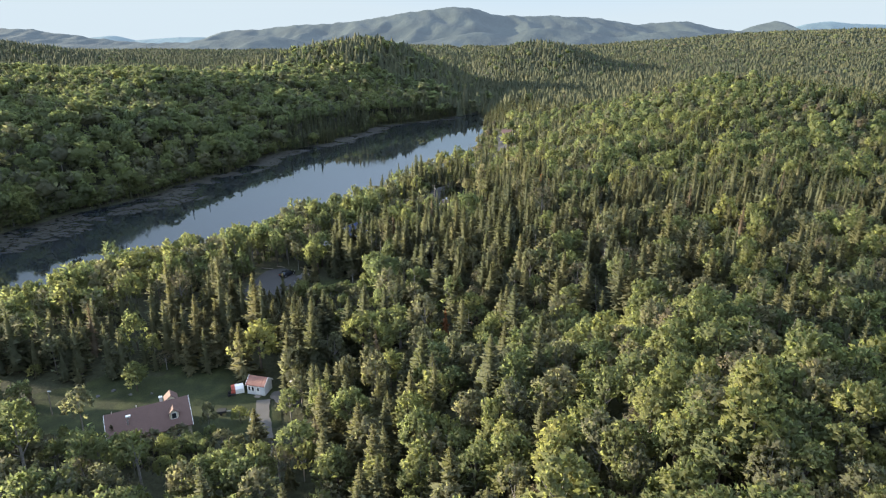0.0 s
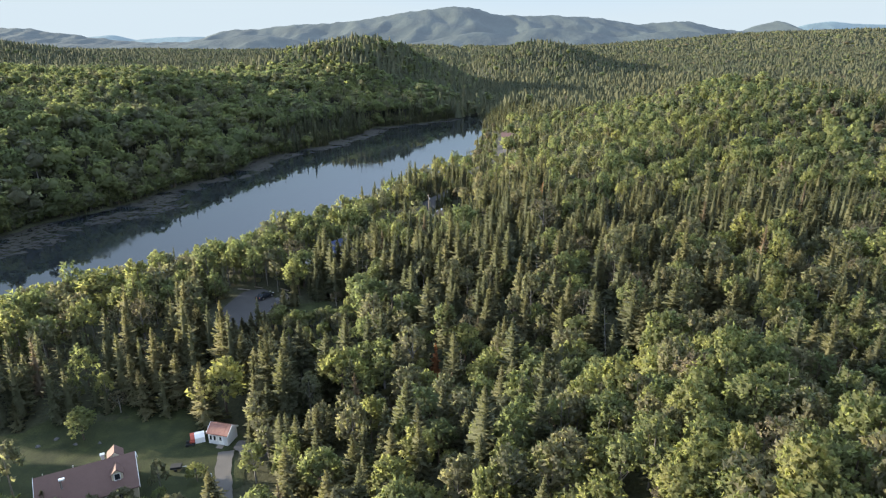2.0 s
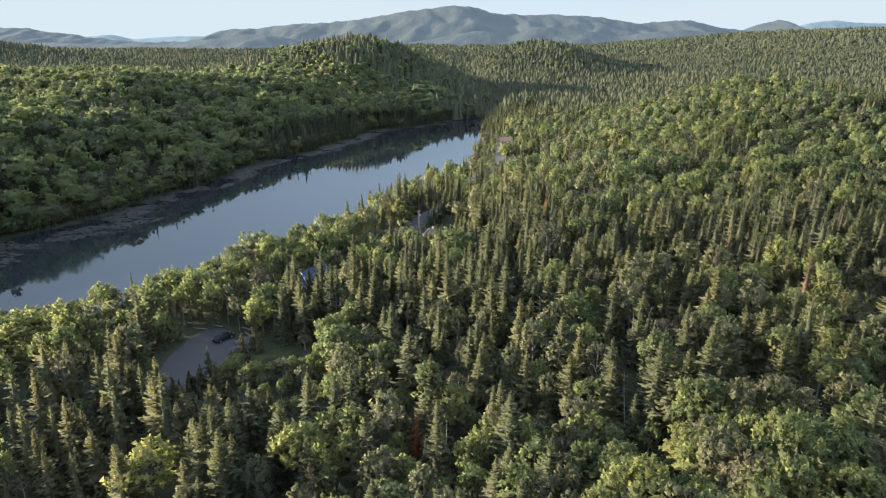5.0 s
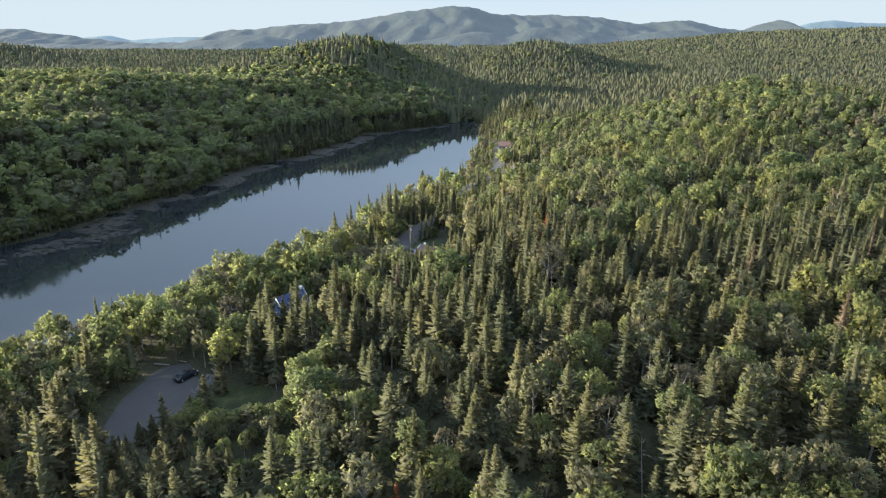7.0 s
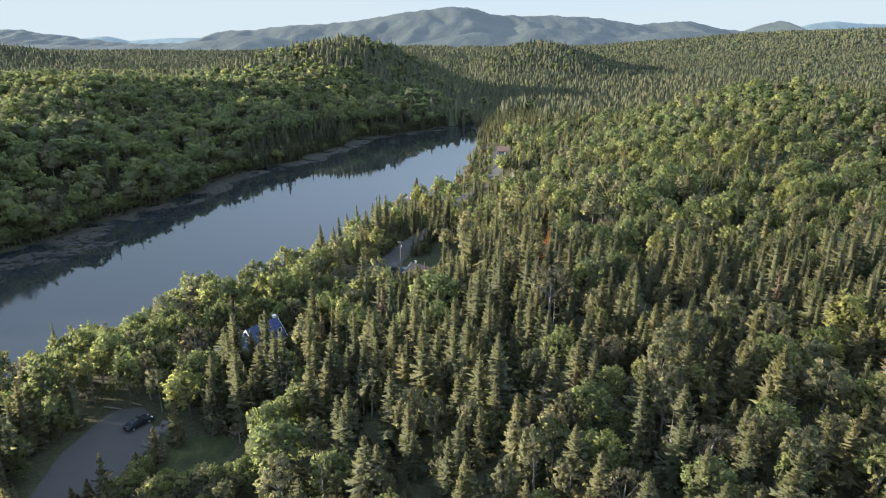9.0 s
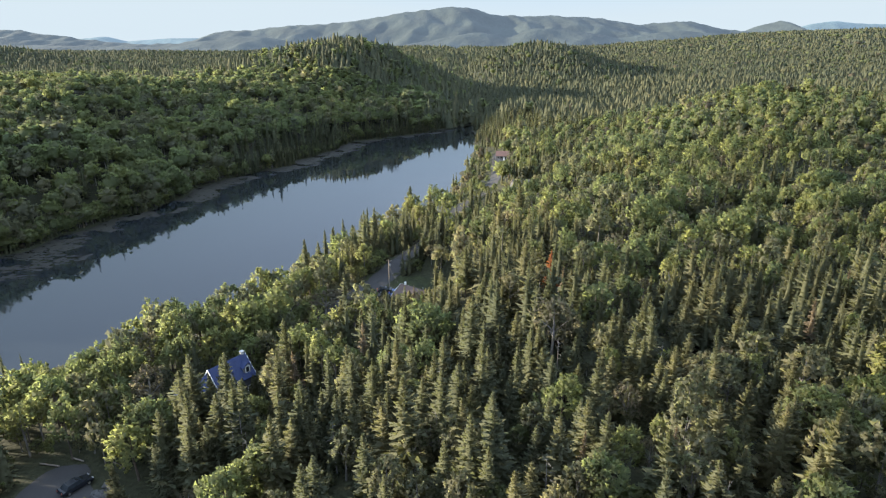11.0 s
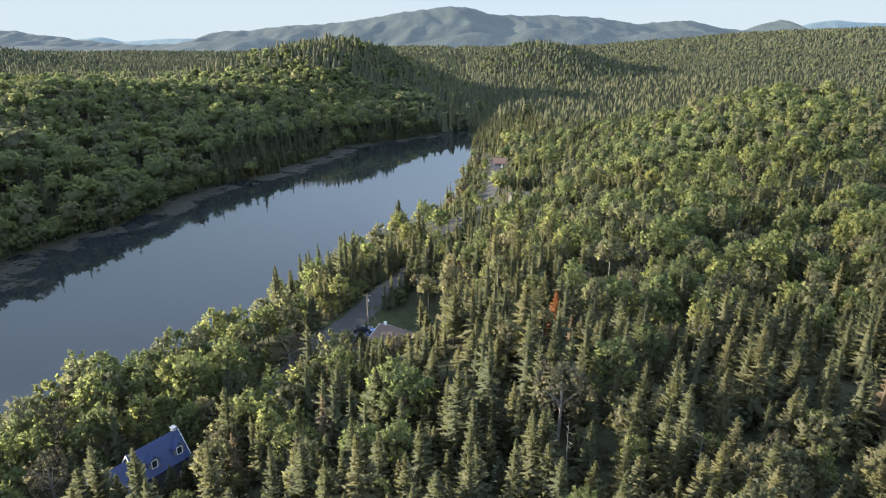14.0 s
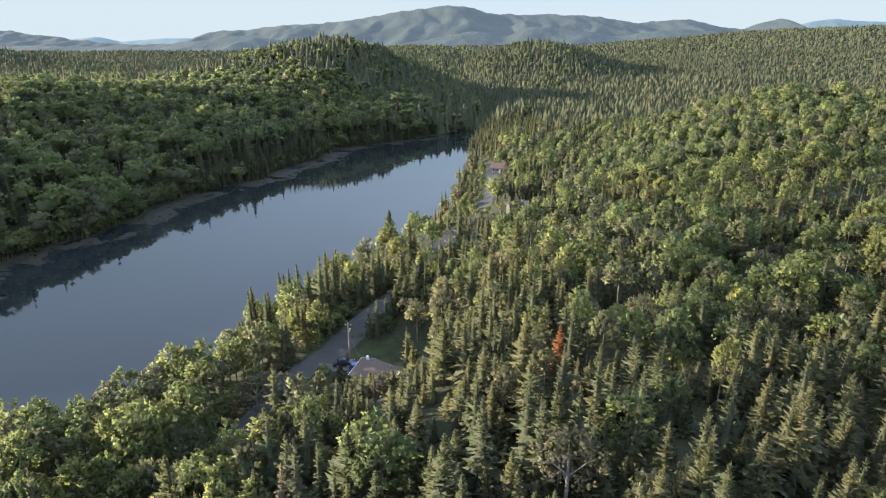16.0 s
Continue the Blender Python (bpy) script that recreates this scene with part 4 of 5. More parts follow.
ROCK = plain("grey_rock", (0.05, 0.05, 0.052), (0.12, 0.115, 0.11), 0.95, 0, 3)


def window_on(parent, x, y, z, w, h, turn, panes=2):
    """A framed window standing a little proud of its wall; turn is the way it faces, in degrees round z."""
    m = pose(x, y, z, 0, 0, turn)
    fr = bmesh.new()
    for dx in (-w / 2, w / 2):
        box(0.09, 0.08, h + 0.09, (dx, 0, -0.045), 0, fr)
    for dz in (-0.045, h - 0.045):
        box(w, 0.08, 0.09, (0, 0, dz), 0, fr)
    win = part("window", fr, TRIM, parent, "white window frame", m)
    for i in range(panes):
        pw = (w - 0.09) / panes
        part("pane", box(pw - 0.04, 0.03, h - 0.08, (-w / 2 + 0.045 + pw * (i + 0.5), 0.012, 0.04)), GLASS, win, "dark glass pane")
    return win


def gable_house(name, label, category, place, length, width, wall_h, rise, wall, roof, over=0.35, ribs=0, edge=None):
    """A house with its ridge along local x; its origin is the middle of its base."""
    root = new(name)
    root.matrix_basis = place
    tagged(root, label, category)
    hw = width / 2
    part("wall", prism([(-hw, -0.8), (hw, -0.8), (hw, wall_h), (0, wall_h + rise - 0.05), (-hw, wall_h)], -length / 2, length / 2), wall, root)
    slope = rise / hw
    t = 0.18
    for sg in (-1, 1):
        bm = prism([(0, wall_h + rise + 0.02), (sg * (hw + over), wall_h - over * slope + 0.02), (sg * (hw + over), wall_h - over * slope + t), (0, wall_h + rise + t + 0.02)], -length / 2 - over, length / 2 + over)
        slab = part("roof", bm, roof, root)
        for i in range(ribs):
            x = -length / 2 - over + (length + 2 * over) * (i + 0.5) / ribs
            part("seam", prism([(0, wall_h + rise + t), (sg * (hw + over), wall_h - over * slope + t - 0.02), (sg * (hw + over), wall_h - over * slope + t + 0.04), (0, wall_h + rise + t + 0.06)], x - 0.02, x + 0.02), roof, slab)
    for sx in (-1, 1):
        for sg in (-1, 1):
            x = sx * (length / 2 + over)
            part("fascia", prism([(0, wall_h + rise - 0.12), (sg * (hw + over), wall_h - over * slope - 0.12), (sg * (hw + over), wall_h - over * slope + t + 0.03), (0, wall_h + rise + t + 0.05)], x - 0.03, x + 0.03), edge or TRIM, root, "painted gable board")
    return root


def dormer(root, x, side, hw, wall_h, rise, wall, roof, w=1.5, low=0.9, front=1.25):
    """A small gabled dormer on one roof slope; side is -1 or 1 for the slope's way."""
    slope = rise / hw
    yf = side * (hw - low / slope)
    zf = wall_h + low
    back = side * 0.25
    bm = bmesh.new()
    prof = [(-w / 2, zf - 0.3), (w / 2, zf - 0.3), (w / 2, zf + front), (0, zf + front + w * 0.45), (-w / 2, zf + front)]
    a = [bm.verts.new((x + p, yf, z)) for p, z in prof]
    b = [bm.verts.new((x + p, back, z)) for p, z in prof]
    bm.faces.new(a)
    bm.faces.new(b[::-1])
    for i in range(5):
        j = (i + 1) % 5
        bm.faces.new((a[i], b[i], b[j], a[j]))
    d = part("dormer", bm, wall, root)
    for sg in (-1, 1):
        bm = bmesh.new()
        o = 0.2
        pts = [(0, zf + front + w * 0.45 + 0.02), (sg * (w / 2 + o), zf + front - o * 0.9 + 0.02), (sg * (w / 2 + o), zf + front - o * 0.9 + 0.12), (0, zf + front + w * 0.45 + 0.14)]
        a = [bm.verts.new((x + p, yf + side * 0.25, z)) for p, z in pts]
        b = [bm.verts.new((x + p, back, z)) for p, z in pts]
        bm.faces.new(a)
        bm.faces.new(b[::-1])
        for i in range(4):
            j = (i + 1) % 4
            bm.faces.new((a[i], b[i], b[j], a[j]))
        part("dormer_roof", bm, roof, d)
    window_on(d, x, yf + side * 0.04, zf + 0.15, w * 0.55, front - 0.15, 180 if side < 0 else 0, 1)


# ---- lawns, road and drives ----
def sheet(name, label, category, mat, grid, lift=0.12, kind="structure"):
    """A patch laid over the ground; grid gives its points in rows."""
    X, Y = grid
    Z = ground_z(X, Y) + lift
    n, m = X.shape
    i = (np.arange(n - 1)[:, None] * m + np.arange(m - 1)[None, :]).ravel()
    ob = new(name, raw_mesh(name, np.stack([X, Y, Z], -1).reshape(-1, 3), np.stack([i, i + 1, i + m + 1, i + m], 1), [mat], smooth=True))
    return tagged(ob, label, category, kind=kind)


def oval(cx, cy, rx, ry, rough=0.12):
    a, r = np.meshgrid(np.linspace(0, 2 * math.pi, 97), np.linspace(0.01, 1, 16))
    edge = 1 + rough * np.sin(3 * a + cx) + 0.5 * rough * np.sin(7 * a + cy) + 0.15 * rough * np.sin(23 * a)
    return cx - r * edge * rx * np.cos(a), cy + r * edge * ry * np.sin(a)


def near_line(pts, half, off=0.0):
    """A ribbon along a smoothed line."""
    p = np.array(pts, float)
    t = np.arange(len(p))
    u = np.linspace(0, len(p) - 1, 24 * (len(p) - 1) + 1)
    x, y = np.interp(u, t, p[:, 0]), np.interp(u, t, p[:, 1])
    k = np.hanning(25) / np.hanning(25).sum()
    x, y = (np.convolve(np.pad(q, 12, mode="reflect", reflect_type="odd"), k, mode="valid") for q in (x, y))
    dx, dy = np.gradient(x), np.gradient(y)
    n = np.hypot(dx, dy)
    w = np.linspace(-half, half, 9)[:, None] + off
    ragged = 1 + 0.05 * np.sin(u * 9) + 0.03 * np.sin(u * 23 + 1)
    return x + w * ragged * dy / n, y - w * ragged * dx / n


sheet("lawn", "mown green lawn round the red-roofed house", "lawn", GRASS, oval(-54, 102, 24, 14), 0.10)
sheet("lawn", "small sunlit lawn beside the parking place", "lawn", GRASS, oval(-30.5, 151.5, 5.5, 6.5), 0.10)
sheet("lawn", "mown lawn between the tan-roofed house and the road", "lawn", GRASS, oval(4.1, 241.3, 6.8, 5.4), 0.10)
sheet("road", "grey asphalt lake road under the trees", "road", ASPHALT, near_line(ROAD, 2.9), 0.20)
sheet("pavement", "worn asphalt parking place at the end of a drive", "parking", ASPHALT, oval(-45.8, 152.2, 6.5, 13.2, 0.06), 0.20)
sheet("pavement", "grey gravel drive before the white shed", "drive", GRAVEL, near_line([(-34.5, 102.8), (-33.5, 98), (-31.5, 93), (-29, 84)], 1.25), 0.20)
sheet("pavement", "gravel patch beside the white shed", "drive", GRAVEL, oval(-30.8, 104, 2.6, 2.4), 0.24)
sheet("pavement", "gravel forecourt of the tan-roofed house", "drive", GRAVEL, near_line([(-9, 233.5), (-3, 234.5), (0, 232)], 1.7), 0.24)


for side in (1, -1):
    sheet("verge", "rough grass verge along the lake road", "verge", GRASS, near_line(ROAD, 0.45, side * 3.3), 0.16)


# ---- the red-roofed house and its yard ----
def red_house():
    root = gable_house("house", "long house with a red-brown shingle roof and dormers", "house", pose(-50.9, 91.5, 9.05, 0, 0, 28), 12.6, 7.2, 2.9, 3.2, CREAM, BROWNROOF)
    dormer(root, 3.9, -1, 3.6, 2.9, 3.2, CREAM, BROWNROOF)
    dormer(root, 3.9, 1, 3.6, 2.9, 3.2, CREAM, BROWNROOF, 1.9, 1.3, 1.7)
    for x, w in ((-4.5, 1.1), (-1.2, 1.1), (2.2, 0.9), (4.4, 1.5)):
        window_on(root, x, -3.64, 1.0, w, 1.2, 180)
    window_on(root, -6.34, 0, 1.0, 1.2, 1.2, 90)
    window_on(root, 6.34, 0, 1.0, 1.2, 1.2, -90)
    part("door", box(0.95, 0.08, 2.05, (0.6, -3.64, 0.05), 0.01), TRIM, root, "white panelled front door")
    ch = part("chimney", box(0.5, 0.5, 1.5, (2.3, 0.6, 5.3), 0.02), STONE, root)
    part("chimney_cap", box(0.64, 0.64, 0.12, (2.3, 0.6, 6.8), 0.02), STEEL, ch)
    st = part("stovepipe", rod(0.1, 0.1, 2.0, 10, (-3.2, -1.9, 4.0)), STEEL, root, "white-capped metal stovepipe")
    part("pipe_cap", box(0.75, 0.45, 0.25, (-3.0, -1.9, 6.0), 0.04), TRIM, st, "white rain cap")
    part("vent", rod(0.07, 0.07, 0.7, 8, (-1.6, 0.3, 5.8)), STEEL, root)
    part("vent", rod(0.05, 0.05, 0.6, 8, (-5.4, 0.2, 5.9)), STEEL, root)
    deck = part("porch", box(1.9, 4.2, 0.5, (-7.3, -0.5, 0), 0.02), WOOD, root, "weathered wooden side porch")
    for y in (-2.5, -0.5, 1.5):
        part("post", box(0.1, 0.1, 1.0, (-8.15, y, 0.5)), WOOD, deck)
    part("rail", box(0.08, 4.1, 0.08, (-8.15, -0.5, 1.5)), WOOD, deck)


def white_shed():
    root = gable_house("garden_shed", "small white shed with a rusty red metal roof", "shed", pose(-36.1, 106.1, 9.1, 0, 0, -14), 3.7, 2.9, 2.1, 1.0, WHITE, REDROOF, 0.22, 7)
    for x in (-1.35, -0.6):
        window_on(root, x, -1.48, 0.75, 0.55, 0.95, 180, 1)
    part("door", box(0.85, 0.07, 1.85, (0.55, -1.48, 0.05), 0.01), TRIM, root, "white double door")
    window_on(root, 0.55, -1.53, 0.9, 0.5, 0.8, 180, 2)
    part("ramp", prism([(-1.5, 0.0), (-1.5, 0.14), (-2.7, -0.05), (-2.7, -0.15)], 0.0, 1.15), WOOD, root, "pale wooden ramp")
    g2 = gable_house("garden_shed", "small blue-grey shed at the edge of the trees", "shed", pose(-28.6, 106.8, 9.1, 0, 0, 60), 2.4, 2.0, 1.9, 0.7, GREYWALL, GREYROOF, 0.2)
    part("door", box(0.8, 0.06, 1.7, (0, -1.02, 0.03), 0.01), TRIM, g2)


def shelter_and_tractor():
    root = new("garden_shelter")
    root.matrix_basis = pose(-40.6, 105.6, 9.12, 0, 0, 25)
    tagged(root, "small white canvas shelter with a red front on the lawn", "shelter")
    part("canopy", prism([(-0.8, 0.0), (-0.8, 1.0), (-0.35, 1.55), (0.35, 1.55), (0.8, 1.0), (0.8, 0.0)], -0.2, 1.4), CANVAS, root)
    part("front_flap", prism([(-0.84, 0.3), (-0.84, 1.02), (-0.37, 1.6), (0.37, 1.6), (0.84, 1.02), (0.84, 0.3)], -0.9, -0.22), REDPAINT, root, "faded red canvas front")
    t = new("lawn_tractor")
    t.matrix_basis = pose(-41.2, 104.5, 9.12, 0, 0, 15)
    tagged(t, "dark ride-on lawn tractor standing before the shelter", "lawn tractor")
    part("hood", box(0.8, 0.45, 0.4, (0.35, 0, 0.4), 0.08), REDPAINT, t)
    part("seat", box(0.4, 0.42, 0.45, (-0.4, 0, 0.5), 0.08), BLACK, t)
    part("deck", box(1.0, 0.9, 0.18, (0, 0, 0.15), 0.05), BLACK, t)
    for x, y, r in ((-0.45, 0.42, 0.28), (-0.45, -0.42, 0.28), (0.6, 0.38, 0.2), (0.6, -0.38, 0.2)):
        bm = rod(r, r, 0.2, 14)
        part("wheel", bm, BLACK, t, "", pose(x, y + 0.1, r, 90, 0, 0))


def boulder(name, label, x, y, w, d, h, seed, turn=0, mat=None, z=None):
    bm = bmesh.new()
    bmesh.ops.create_icosphere(bm, subdivisions=3, radius=0.5)
    for v in bm.verts:
        k = 1 + 0.45 * (noise.noise(v.co * 2.4 + Vector((seed, 0, 0)))) + 0.2 * noise.noise(v.co * 6 + Vector((0, seed, 0)))
        v.co = Vector((v.co.x * w * k, v.co.y * d * k, max(v.co.z * 2 * h * k, -0.25)))
    base = float(ground_z(x, y)) + 0.1 if z is None else z
    return tagged(part(name, bm, mat or ROCK, None, "", pose(x, y, base, 0, 0, turn)), label, "boulder")


red_house()
white_shed()
shelter_and_tractor()
for x, y, w, d, h, sd, tn in ((-28.6, 101.6, 2.2, 1.3, 0.8, 3, 20), (-27.4, 102.6, 1.4, 1.1, 0.6, 8, 60), (-29.9, 101.0, 0.9, 0.8, 0.45, 5, 10), (-57, 105, 0.6, 0.5, 0.3, 9, 0), (-61, 104.6, 0.8, 0.5, 0.3, 2, 0), (-65, 106, 0.9, 0.7, 0.35, 4, 40), (-67, 104, 0.7, 0.7, 0.3, 6, 0)):
    tagged(boulder("boulder", "rough grey boulder lying on the lawn", x, y, w, d, h, sd, tn), group="boulders in the yard")
trailer = new("trailer")
trailer.matrix_basis = pose(-41.0, 98.2, 9.12, 0, 0, 10)
tagged(trailer, "low black box trailer on the lawn", "trailer")
part("tray", box(1.7, 1.1, 0.45, (0, 0, 0.35), 0.04), BLACK, trailer)
part("drawbar", box(0.9, 0.08, 0.08, (1.2, 0, 0.4)), STEEL, trailer)
for y in (-0.62, 0.62):
    part("wheel", rod(0.26, 0.26, 0.14, 14), BLACK, trailer, "", pose(0, y + 0.07, 0.26, 90, 0, 0))
chair = new("garden_chair")
chair.matrix_basis = pose(-34.7, 95.6, 9.2, 0, 0, 0)
tagged(chair, "white plastic garden chair beside the gravel drive", "chair")
part("seat", box(0.6, 0.6, 0.08, (0, 0, 0.4), 0.02), CANVAS, chair)
part("backrest", box(0.6, 0.08, 0.6, (0, 0.28, 0.45), 0.02), CANVAS, chair)
for x in (-0.25, 0.25):
    for y in (-0.25, 0.25):
        part("leg", box(0.06, 0.06, 0.4, (x, y, 0)), CANVAS, chair)


# ---- the blue-roofed house, its parking place and cars ----
def blue_house():
    root = gable_house("house", "dark house with a steep blue metal roof and white dormers", "house", pose(-28.0, 183.57, 12.4, 0, 0, 54), 7.2, 5.0, 4.8, 3.1, DARKWALL, BLUEROOF, 0.35, 18)
    for x in (-1.25, 2.6):
        dormer(root, x, -1, 2.5, 4.8, 3.1, GREYWALL, BLUEROOF, 1.5, 0.45, 1.3)
    for x in (-2.3, 0.3, 2.5):
        window_on(root, x, -2.54, 1.6, 0.9, 1.2, 180)
    ch = part("chimney", box(0.6, 0.6, 1.5, (3.4, 0.2, 6.9), 0.03), STONE, root, "pale stone chimney")
    part("chimney_cap", box(0.8, 0.8, 0.14, (3.4, 0.2, 8.4), 0.03), STONE, ch)
    wing = part("wing", prism([(-2.6, -0.8), (2.6, -0.8), (2.6, 3.9), (0, 7.0), (-2.6, 3.9)], -6.4, -3.61), DARKWALL, root, "lower dark side wing")
    for sg in (-1, 1):
        part("wing_roof", prism([(0, 7.05), (sg * 3.0, 3.47), (sg * 3.0, 3.63), (0, 7.22)], -6.7, -3.98), BLUEROOF, wing, "blue metal roof")
    window_on(wing, -6.43, -0.8, 1.3, 1.3, 1.3, 90)
    window_on(wing, -5.0, -2.64, 1.2, 1.2, 1.2, 180)
    porch = part("porch_roof", prism([(3.4, 2.35), (6.9, 2.75), (6.9, 2.9), (3.4, 2.5)], -9.2, -5.5), PALEROOF, root, "pale flat porch roof")
    for x in (-9.0, -5.7):
        part("post", box(0.13, 0.13, 2.5, (x, 3.6, -0.1)), TRIM, porch)
    deck = part("deck", box(4.2, 4.6, 0.3, (-7.4, 4.9, 0.3), 0.02), WOOD, root, "grey wooden deck")
    for i in range(9):
        part("baluster", box(0.06, 0.06, 0.9, (-9.3 + i * 0.47, 2.7, 0.6)), TRIM, deck)
    part("rail", box(4.1, 0.08, 0.08, (-7.4, 2.7, 1.5)), TRIM, deck)


def car(label, x, y, z, turn, paint, length=4.6, width=1.8, hatch=0.0):
    root = new("car")
    root.matrix_basis = pose(x, y, z, 0, 0, turn)
    tagged(root, label, "car")
    L, W = length / 2, width / 2

    def hull(profile, half, top_half, z_split):
        bm = bmesh.new()
        rings = []
        for sgn in (-1, 1):
            rings.append([bm.verts.new((px, sgn * (half if pz < z_split else top_half), pz)) for px, pz in profile])
        bm.faces.new(rings[0])
        bm.faces.new(rings[1][::-1])
        for i in range(len(profile)):
            j = (i + 1) % len(profile)
            bm.faces.new((rings[0][i], rings[1][i], rings[1][j], rings[0][j]))
        bmesh.ops.bevel(bm, geom=bm.edges[:], offset=0.05, segments=2, affect="EDGES", profile=0.6)
        return bm
    part("body", hull([(-L, 0.3), (-L, 0.75), (-L + 0.15, 0.92), (-L * 0.55, 0.95), (L * 0.4, 0.93), (L - 0.25, 0.78), (L, 0.6), (L, 0.3)], W, W, 9), paint, root)
    part("cabin", hull([(-L * (0.82 + hatch), 0.9), (-L * (0.55 + hatch), 1.42), (-L * 0.02, 1.47), (L * 0.18, 1.4), (L * 0.48, 0.9)], W - 0.06, W - 0.26, 1.0), GLASS, root, "dark glazed cabin")
    part("roof", hull([(-L * (0.55 + hatch), 1.42), (-L * 0.02, 1.49), (L * 0.17, 1.43), (L * 0.17, 1.38), (-L * (0.55 + hatch), 1.36)], W - 0.25, W - 0.27, 1.4), paint, root)
    for sx in (-L * 0.62, L * 0.64):
        for sy in (-W + 0.05, W - 0.05):
            wh = part("wheel", rod(0.32, 0.32, 0.22, 18), BLACK, root, "", pose(sx, sy + 0.11, 0.32, 90, 0, 0))
            part("rim", rod(0.19, 0.19, 0.24, 12, (0, 0, -0.01)), STEEL, wh)
    for sy in (-0.6, 0.6):
        part("headlight", box(0.08, 0.36, 0.14, (L - 0.06, sy, 0.6), 0.02), TRIM, root, "clear headlight")
        part("tail_light", box(0.06, 0.3, 0.16, (-L + 0.01, sy, 0.7), 0.02), REDPAINT, root, "red tail light")


blue_house()
car("black saloon car parked at the edge of the asphalt", -43.4, 160.2, 12.4, 58, CARPAINT)
car("blue car parked beside the tan-roofed house", -1.0, 233.2, 12.25, 20, BLUEPAINT, 4.3, 1.75, 0.12)
car("black car parked by the road before the house", -4.2, 235.0, 12.22, 10, CARPAINT, 4.4)
g = np.random.default_rng(9)
for i in range(26):
    k = g.random()
    tagged(boulder("boulder", "dark grey rock heaped along the parking place", -40.6 + 2.6 * k + g.normal(0, 0.5), 155.0 + 6.0 * k + g.normal(0, 0.5), g.uniform(0.6, 1.5), g.uniform(0.5, 1.1), g.uniform(0.25, 0.55), i, g.uniform(0, 180)), group="rock heap")


def log(x, y, turn, length, r):
    bm = rod(r, r * 0.85, length, 9)
    ob = part("log", bm, WOOD, None, "", pose(x, y, float(ground_z(x, y)) + 0.15 + r, 90, 0, turn))
    tagged(ob, "bare grey log lying by the parking place", "log", group="logs by the parking place")


for x, y, tn, ln in ((-38.8, 162.8, 30, 4.0), (-39.6, 163.6, 40, 3.2), (-38.0, 161.8, 10, 3.5), (-41.0, 166, 60, 3.0), (-48, 167, 70, 2.6), (-52, 165.5, 80, 3.4)):
    log(x, y, tn, ln, 0.13)


# ---- the tan-roofed house by the road ----
def tan_house():
    root = gable_house("house", "low cream house with a tan shingle roof", "house", pose(3.9, 227.6, 12.1, 0, 0, -36), 8.6, 7.0, 2.4, 1.8, CREAM, TANROOF, 0.4)
    part("wing_roof", prism([(0.2, 3.9), (3.9, 2.2), (3.9, 2.34), (0.2, 4.05)], 4.3, 7.4), TANROOF, root, "lower tan side roof")
    part("wing", prism([(0.2, -0.6), (3.4, -0.6), (3.4, 2.2), (0.2, 3.6)], 4.31, 7.1), CREAM, root)
    for x in (-2.6, 0.2, 2.6):
        window_on(root, x, -3.54, 0.9, 1.1, 1.1, 180)
    window_on(root, -4.34, -1.2, 0.9, 1.3, 1.1, 90)
    part("door", box(0.08, 0.9, 2.0, (-4.34, 1.4, 0.05), 0.01), TRIM, root, "white front door")
    part("chimney", box(0.45, 0.45, 1.3, (-3.4, 0.3, 3.7), 0.03), TRIM, root, "white-capped chimney")
    part("vent", rod(0.09, 0.09, 0.9, 10, (2.2, 0.4, 3.9)), STEEL, root)


def bare_house(label, x, y, z, turn, length, width, wall_h, rise, wall, roof):
    root = gable_house("house", label, "house", pose(x, y, z, 0, 0, turn), length, width, wall_h, rise, wall, roof, edge=WOOD)
    for i in (-1, 0, 1):
        window_on(root, i * length * 0.3, -width / 2 - 0.04, 0.9, 1.2, 1.3, 180)
    part("door", box(0.9, 0.08, 2.0, (length * 0.16, -width / 2 - 0.04, 0.02), 0.01), TRIM, root)


tan_house()
bare_house("grey cottage with white windows beside the lake road", 43.8, 342, float(ground_z(43.8, 342)) + 0.1, 8, 7.0, 6.5, 2.7, 2.0, DARKWALL, GREYROOF)
bare_house("small grey cottage with a red-brown roof far along the road", 45.6, 442, float(ground_z(45.6, 442)) + 0.1, -10, 7.0, 6.0, 2.6, 2.2, GREYWALL, BROWNROOF)


# ---- poles and wires ----
def utility_pole(x, y, h, lean, lamp=False):
    root = new("utility_pole")
    root.matrix_basis = pose(x, y, float(ground_z(x, y)), lean, 0, 0)
    tagged(root, "weathered grey wooden utility pole beside the road", "utility pole", group="utility poles")
    part("pole", rod(0.17, 0.11, h + 0.5, 10, (0, 0, -0.5)), WOOD, root)
    part("crossarm", box(1.2, 0.08, 0.1, (0, 0.14, h - 0.6)), WOOD, root)
    for dx in (-0.6, 0, 0.6):
        part("insulator", rod(0.05, 0.04, 0.16, 8, (dx, 0.14, h - 0.48)), TRIM, root)
    part("transformer", rod(0.2, 0.2, 0.6, 12, (0.3, 0, h - 1.9)), STEEL, root) if lamp else None


def wire(a, b, sag, label):
    cu = bpy.data.curves.new("wire", "CURVE")
    cu.dimensions, cu.bevel_depth = "3D", 0.010
    sp = cu.splines.new("POLY")
    sp.points.add(16)
    for i in range(17):
        k = i / 16
        p = Vector(a).lerp(Vector(b), k)
        sp.points[i].co = (p.x, p.y, p.z - sag * 4 * k * (1 - k), 1)
    cu.materials.append(WOOD)
    tagged(new("wire", cu), label, "wire")


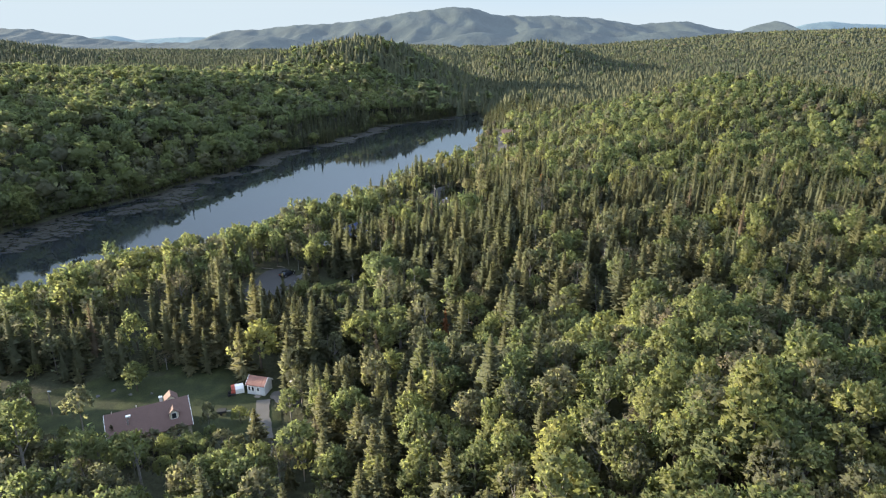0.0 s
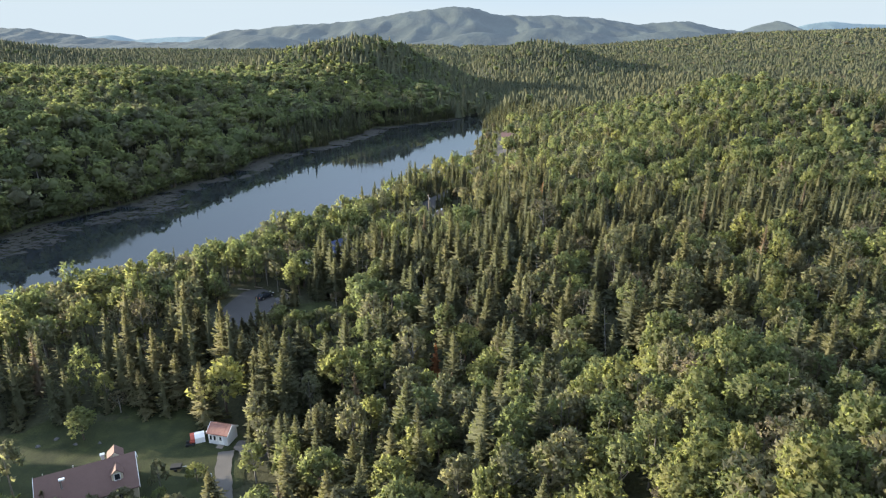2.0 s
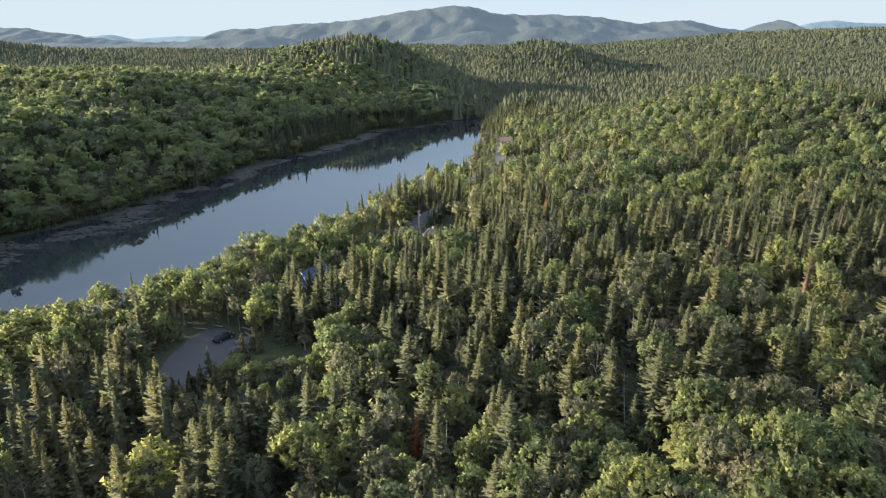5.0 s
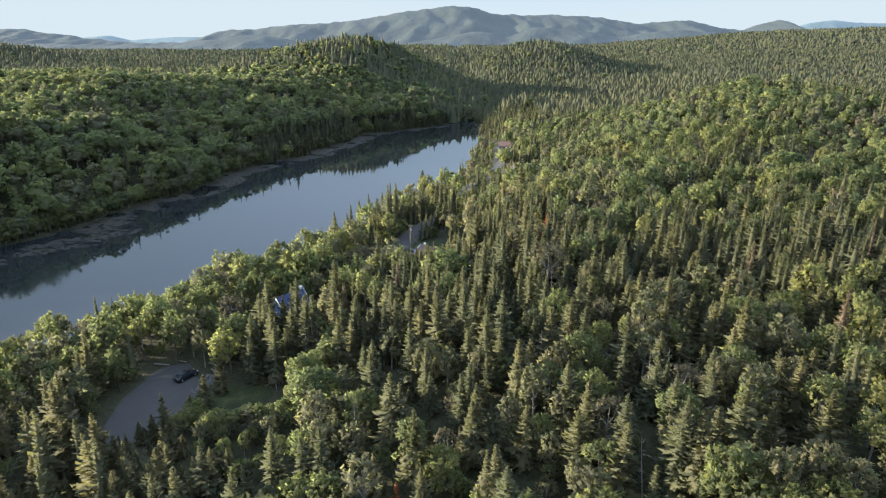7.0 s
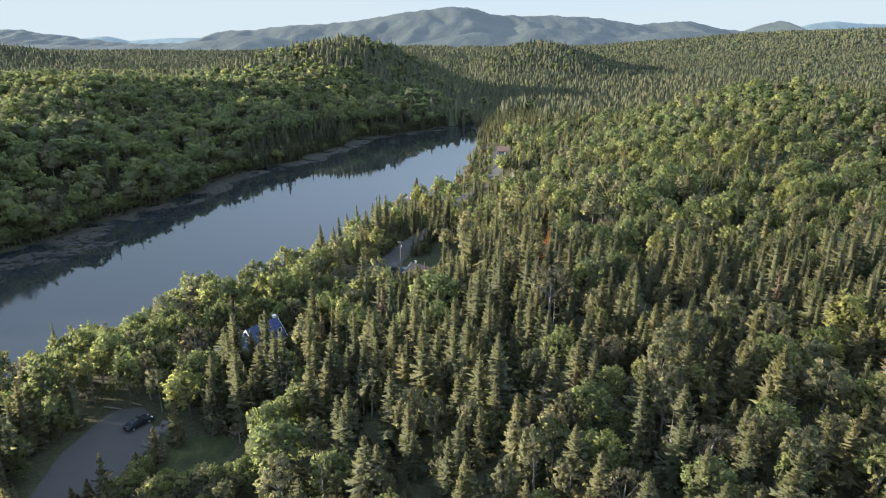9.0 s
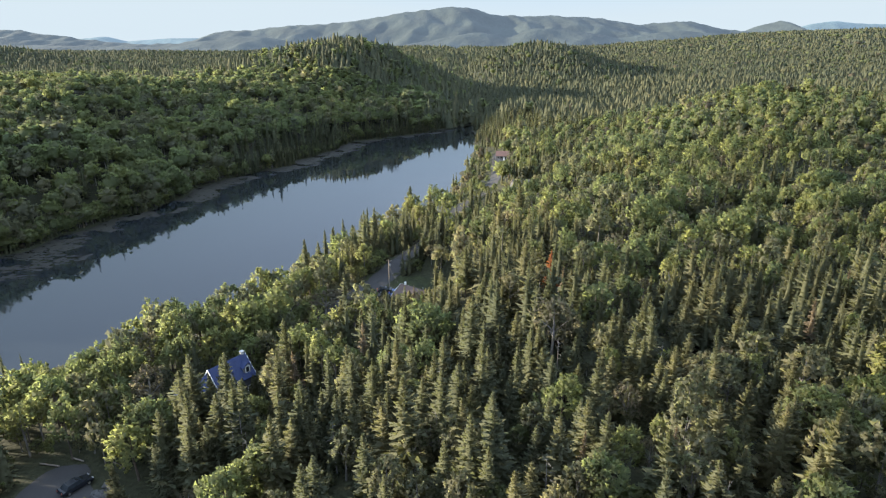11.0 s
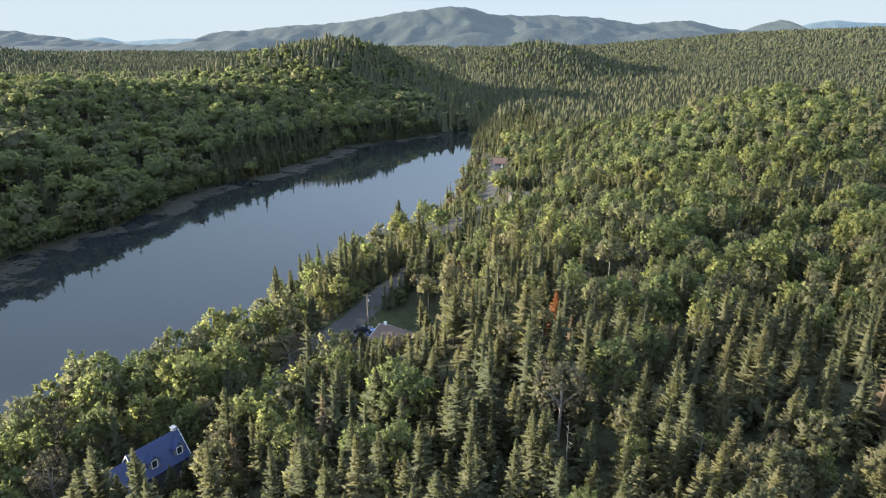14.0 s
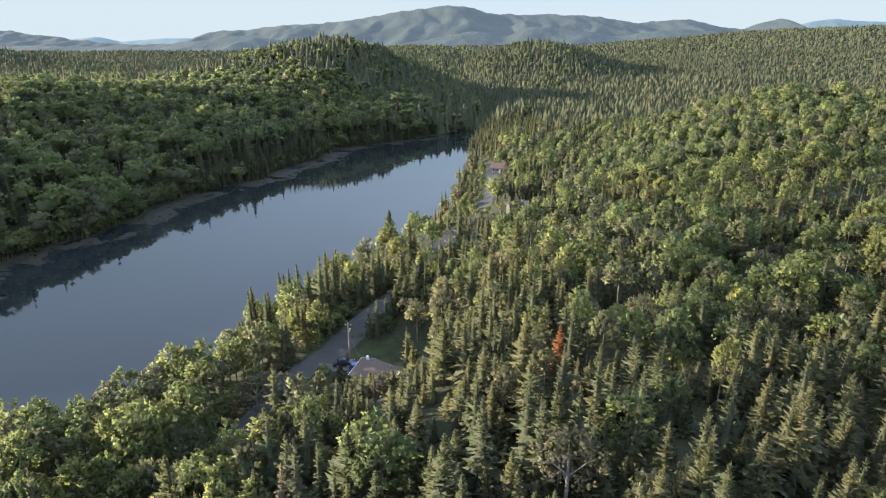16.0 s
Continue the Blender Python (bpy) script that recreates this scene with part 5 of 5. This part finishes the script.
POLES = [(-3.4, 237.6, 8.3), (9.6, 266.5, 8.3), (22, 303, 8.3), (46.5, 415, 8.0), (40, 365, 8.0)]
for i, (x, y, h) in enumerate(POLES):
    utility_pole(x, y, h, -1.5 if i == 0 else 0, i == 0)
for i in range(2):
    (x0, y0, h0), (x1, y1, h1) = POLES[i], POLES[i + 1]
    for dx in (-0.6, 0.6):
        wire((x0 + dx, y0, float(ground_z(x0, y0)) + h0 - 0.4), (x1 + dx, y1, float(ground_z(x1, y1)) + h1 - 0.4), 0.7, "thin overhead wire between two poles")
wire((-3.4, 237.6, 18.5), (0.2, 231.0, 14.9), 0.3, "service wire from the pole to the house")
wire((-3.4, 237.6, 18.8), (-13, 232.0, 18.5), 0.4, "overhead wire crossing the road")
yard = new("yard_pole")
yard.matrix_basis = pose(-72, 97.6, float(ground_z(-72, 97.6)), 0, 2, 0)
tagged(yard, "slim grey wooden light pole at the lawn's edge", "lamp post")
part("pole", rod(0.11, 0.08, 5.5, 9, (0, 0, -0.3)), WOOD, yard)
part("lamp_head", box(0.6, 0.22, 0.14, (0.25, 0, 5.1), 0.03), STEEL, yard)


# ---- water plants along the far shore ----
def water_plants():
    g = np.random.default_rng(21)
    n = 11000
    y = g.uniform(180, 640, n)
    out = np.abs(g.normal(0, 1, n)) * np.where(y < 330, 24, 11) + 0.5
    x = west_shore(y) + out
    patchy = wobble(x, y, 9.0) + 0.6 * wobble(x, y, 4.1)
    ok = (patchy > -0.15) & (out < np.where(y < 300, 34, 17)) & (x < east_shore(y) - 6) & wedge(x, y, 25)
    x, y = x[ok], y[ok]
    k = 6
    a = np.arange(k) * 2 * math.pi / k
    r = g.uniform(0.25, 1.1, len(x))
    st = 1 + 0.3 * g.normal(size=(len(x), k))
    vx = x[:, None] + r[:, None] * np.cos(a) * st * 1.5
    vy = y[:, None] + r[:, None] * np.sin(a) * st
    vz = np.repeat(g.uniform(0.012, 0.06, len(x))[:, None], k, 1)
    v = np.stack([vx, vy, vz], -1).reshape(-1, 3)
    b = (np.arange(len(x)) * k)[:, None]
    f = np.concatenate([b + [0, i, i + 1] for i in range(1, k - 1)])
    m = Mat("lily_pads", 0.75, spec=0.15)
    m.colour(m.mix(m.noise(0.4, 3, "World"), (0.014, 0.016, 0.011), (0.034, 0.030, 0.023)))
    tagged(new("lily_pads", raw_mesh("lily_pads", v, f, [m.m])), "brown-green lily pads in mats on the lake", "water plants", kind="stuff")


water_plants()
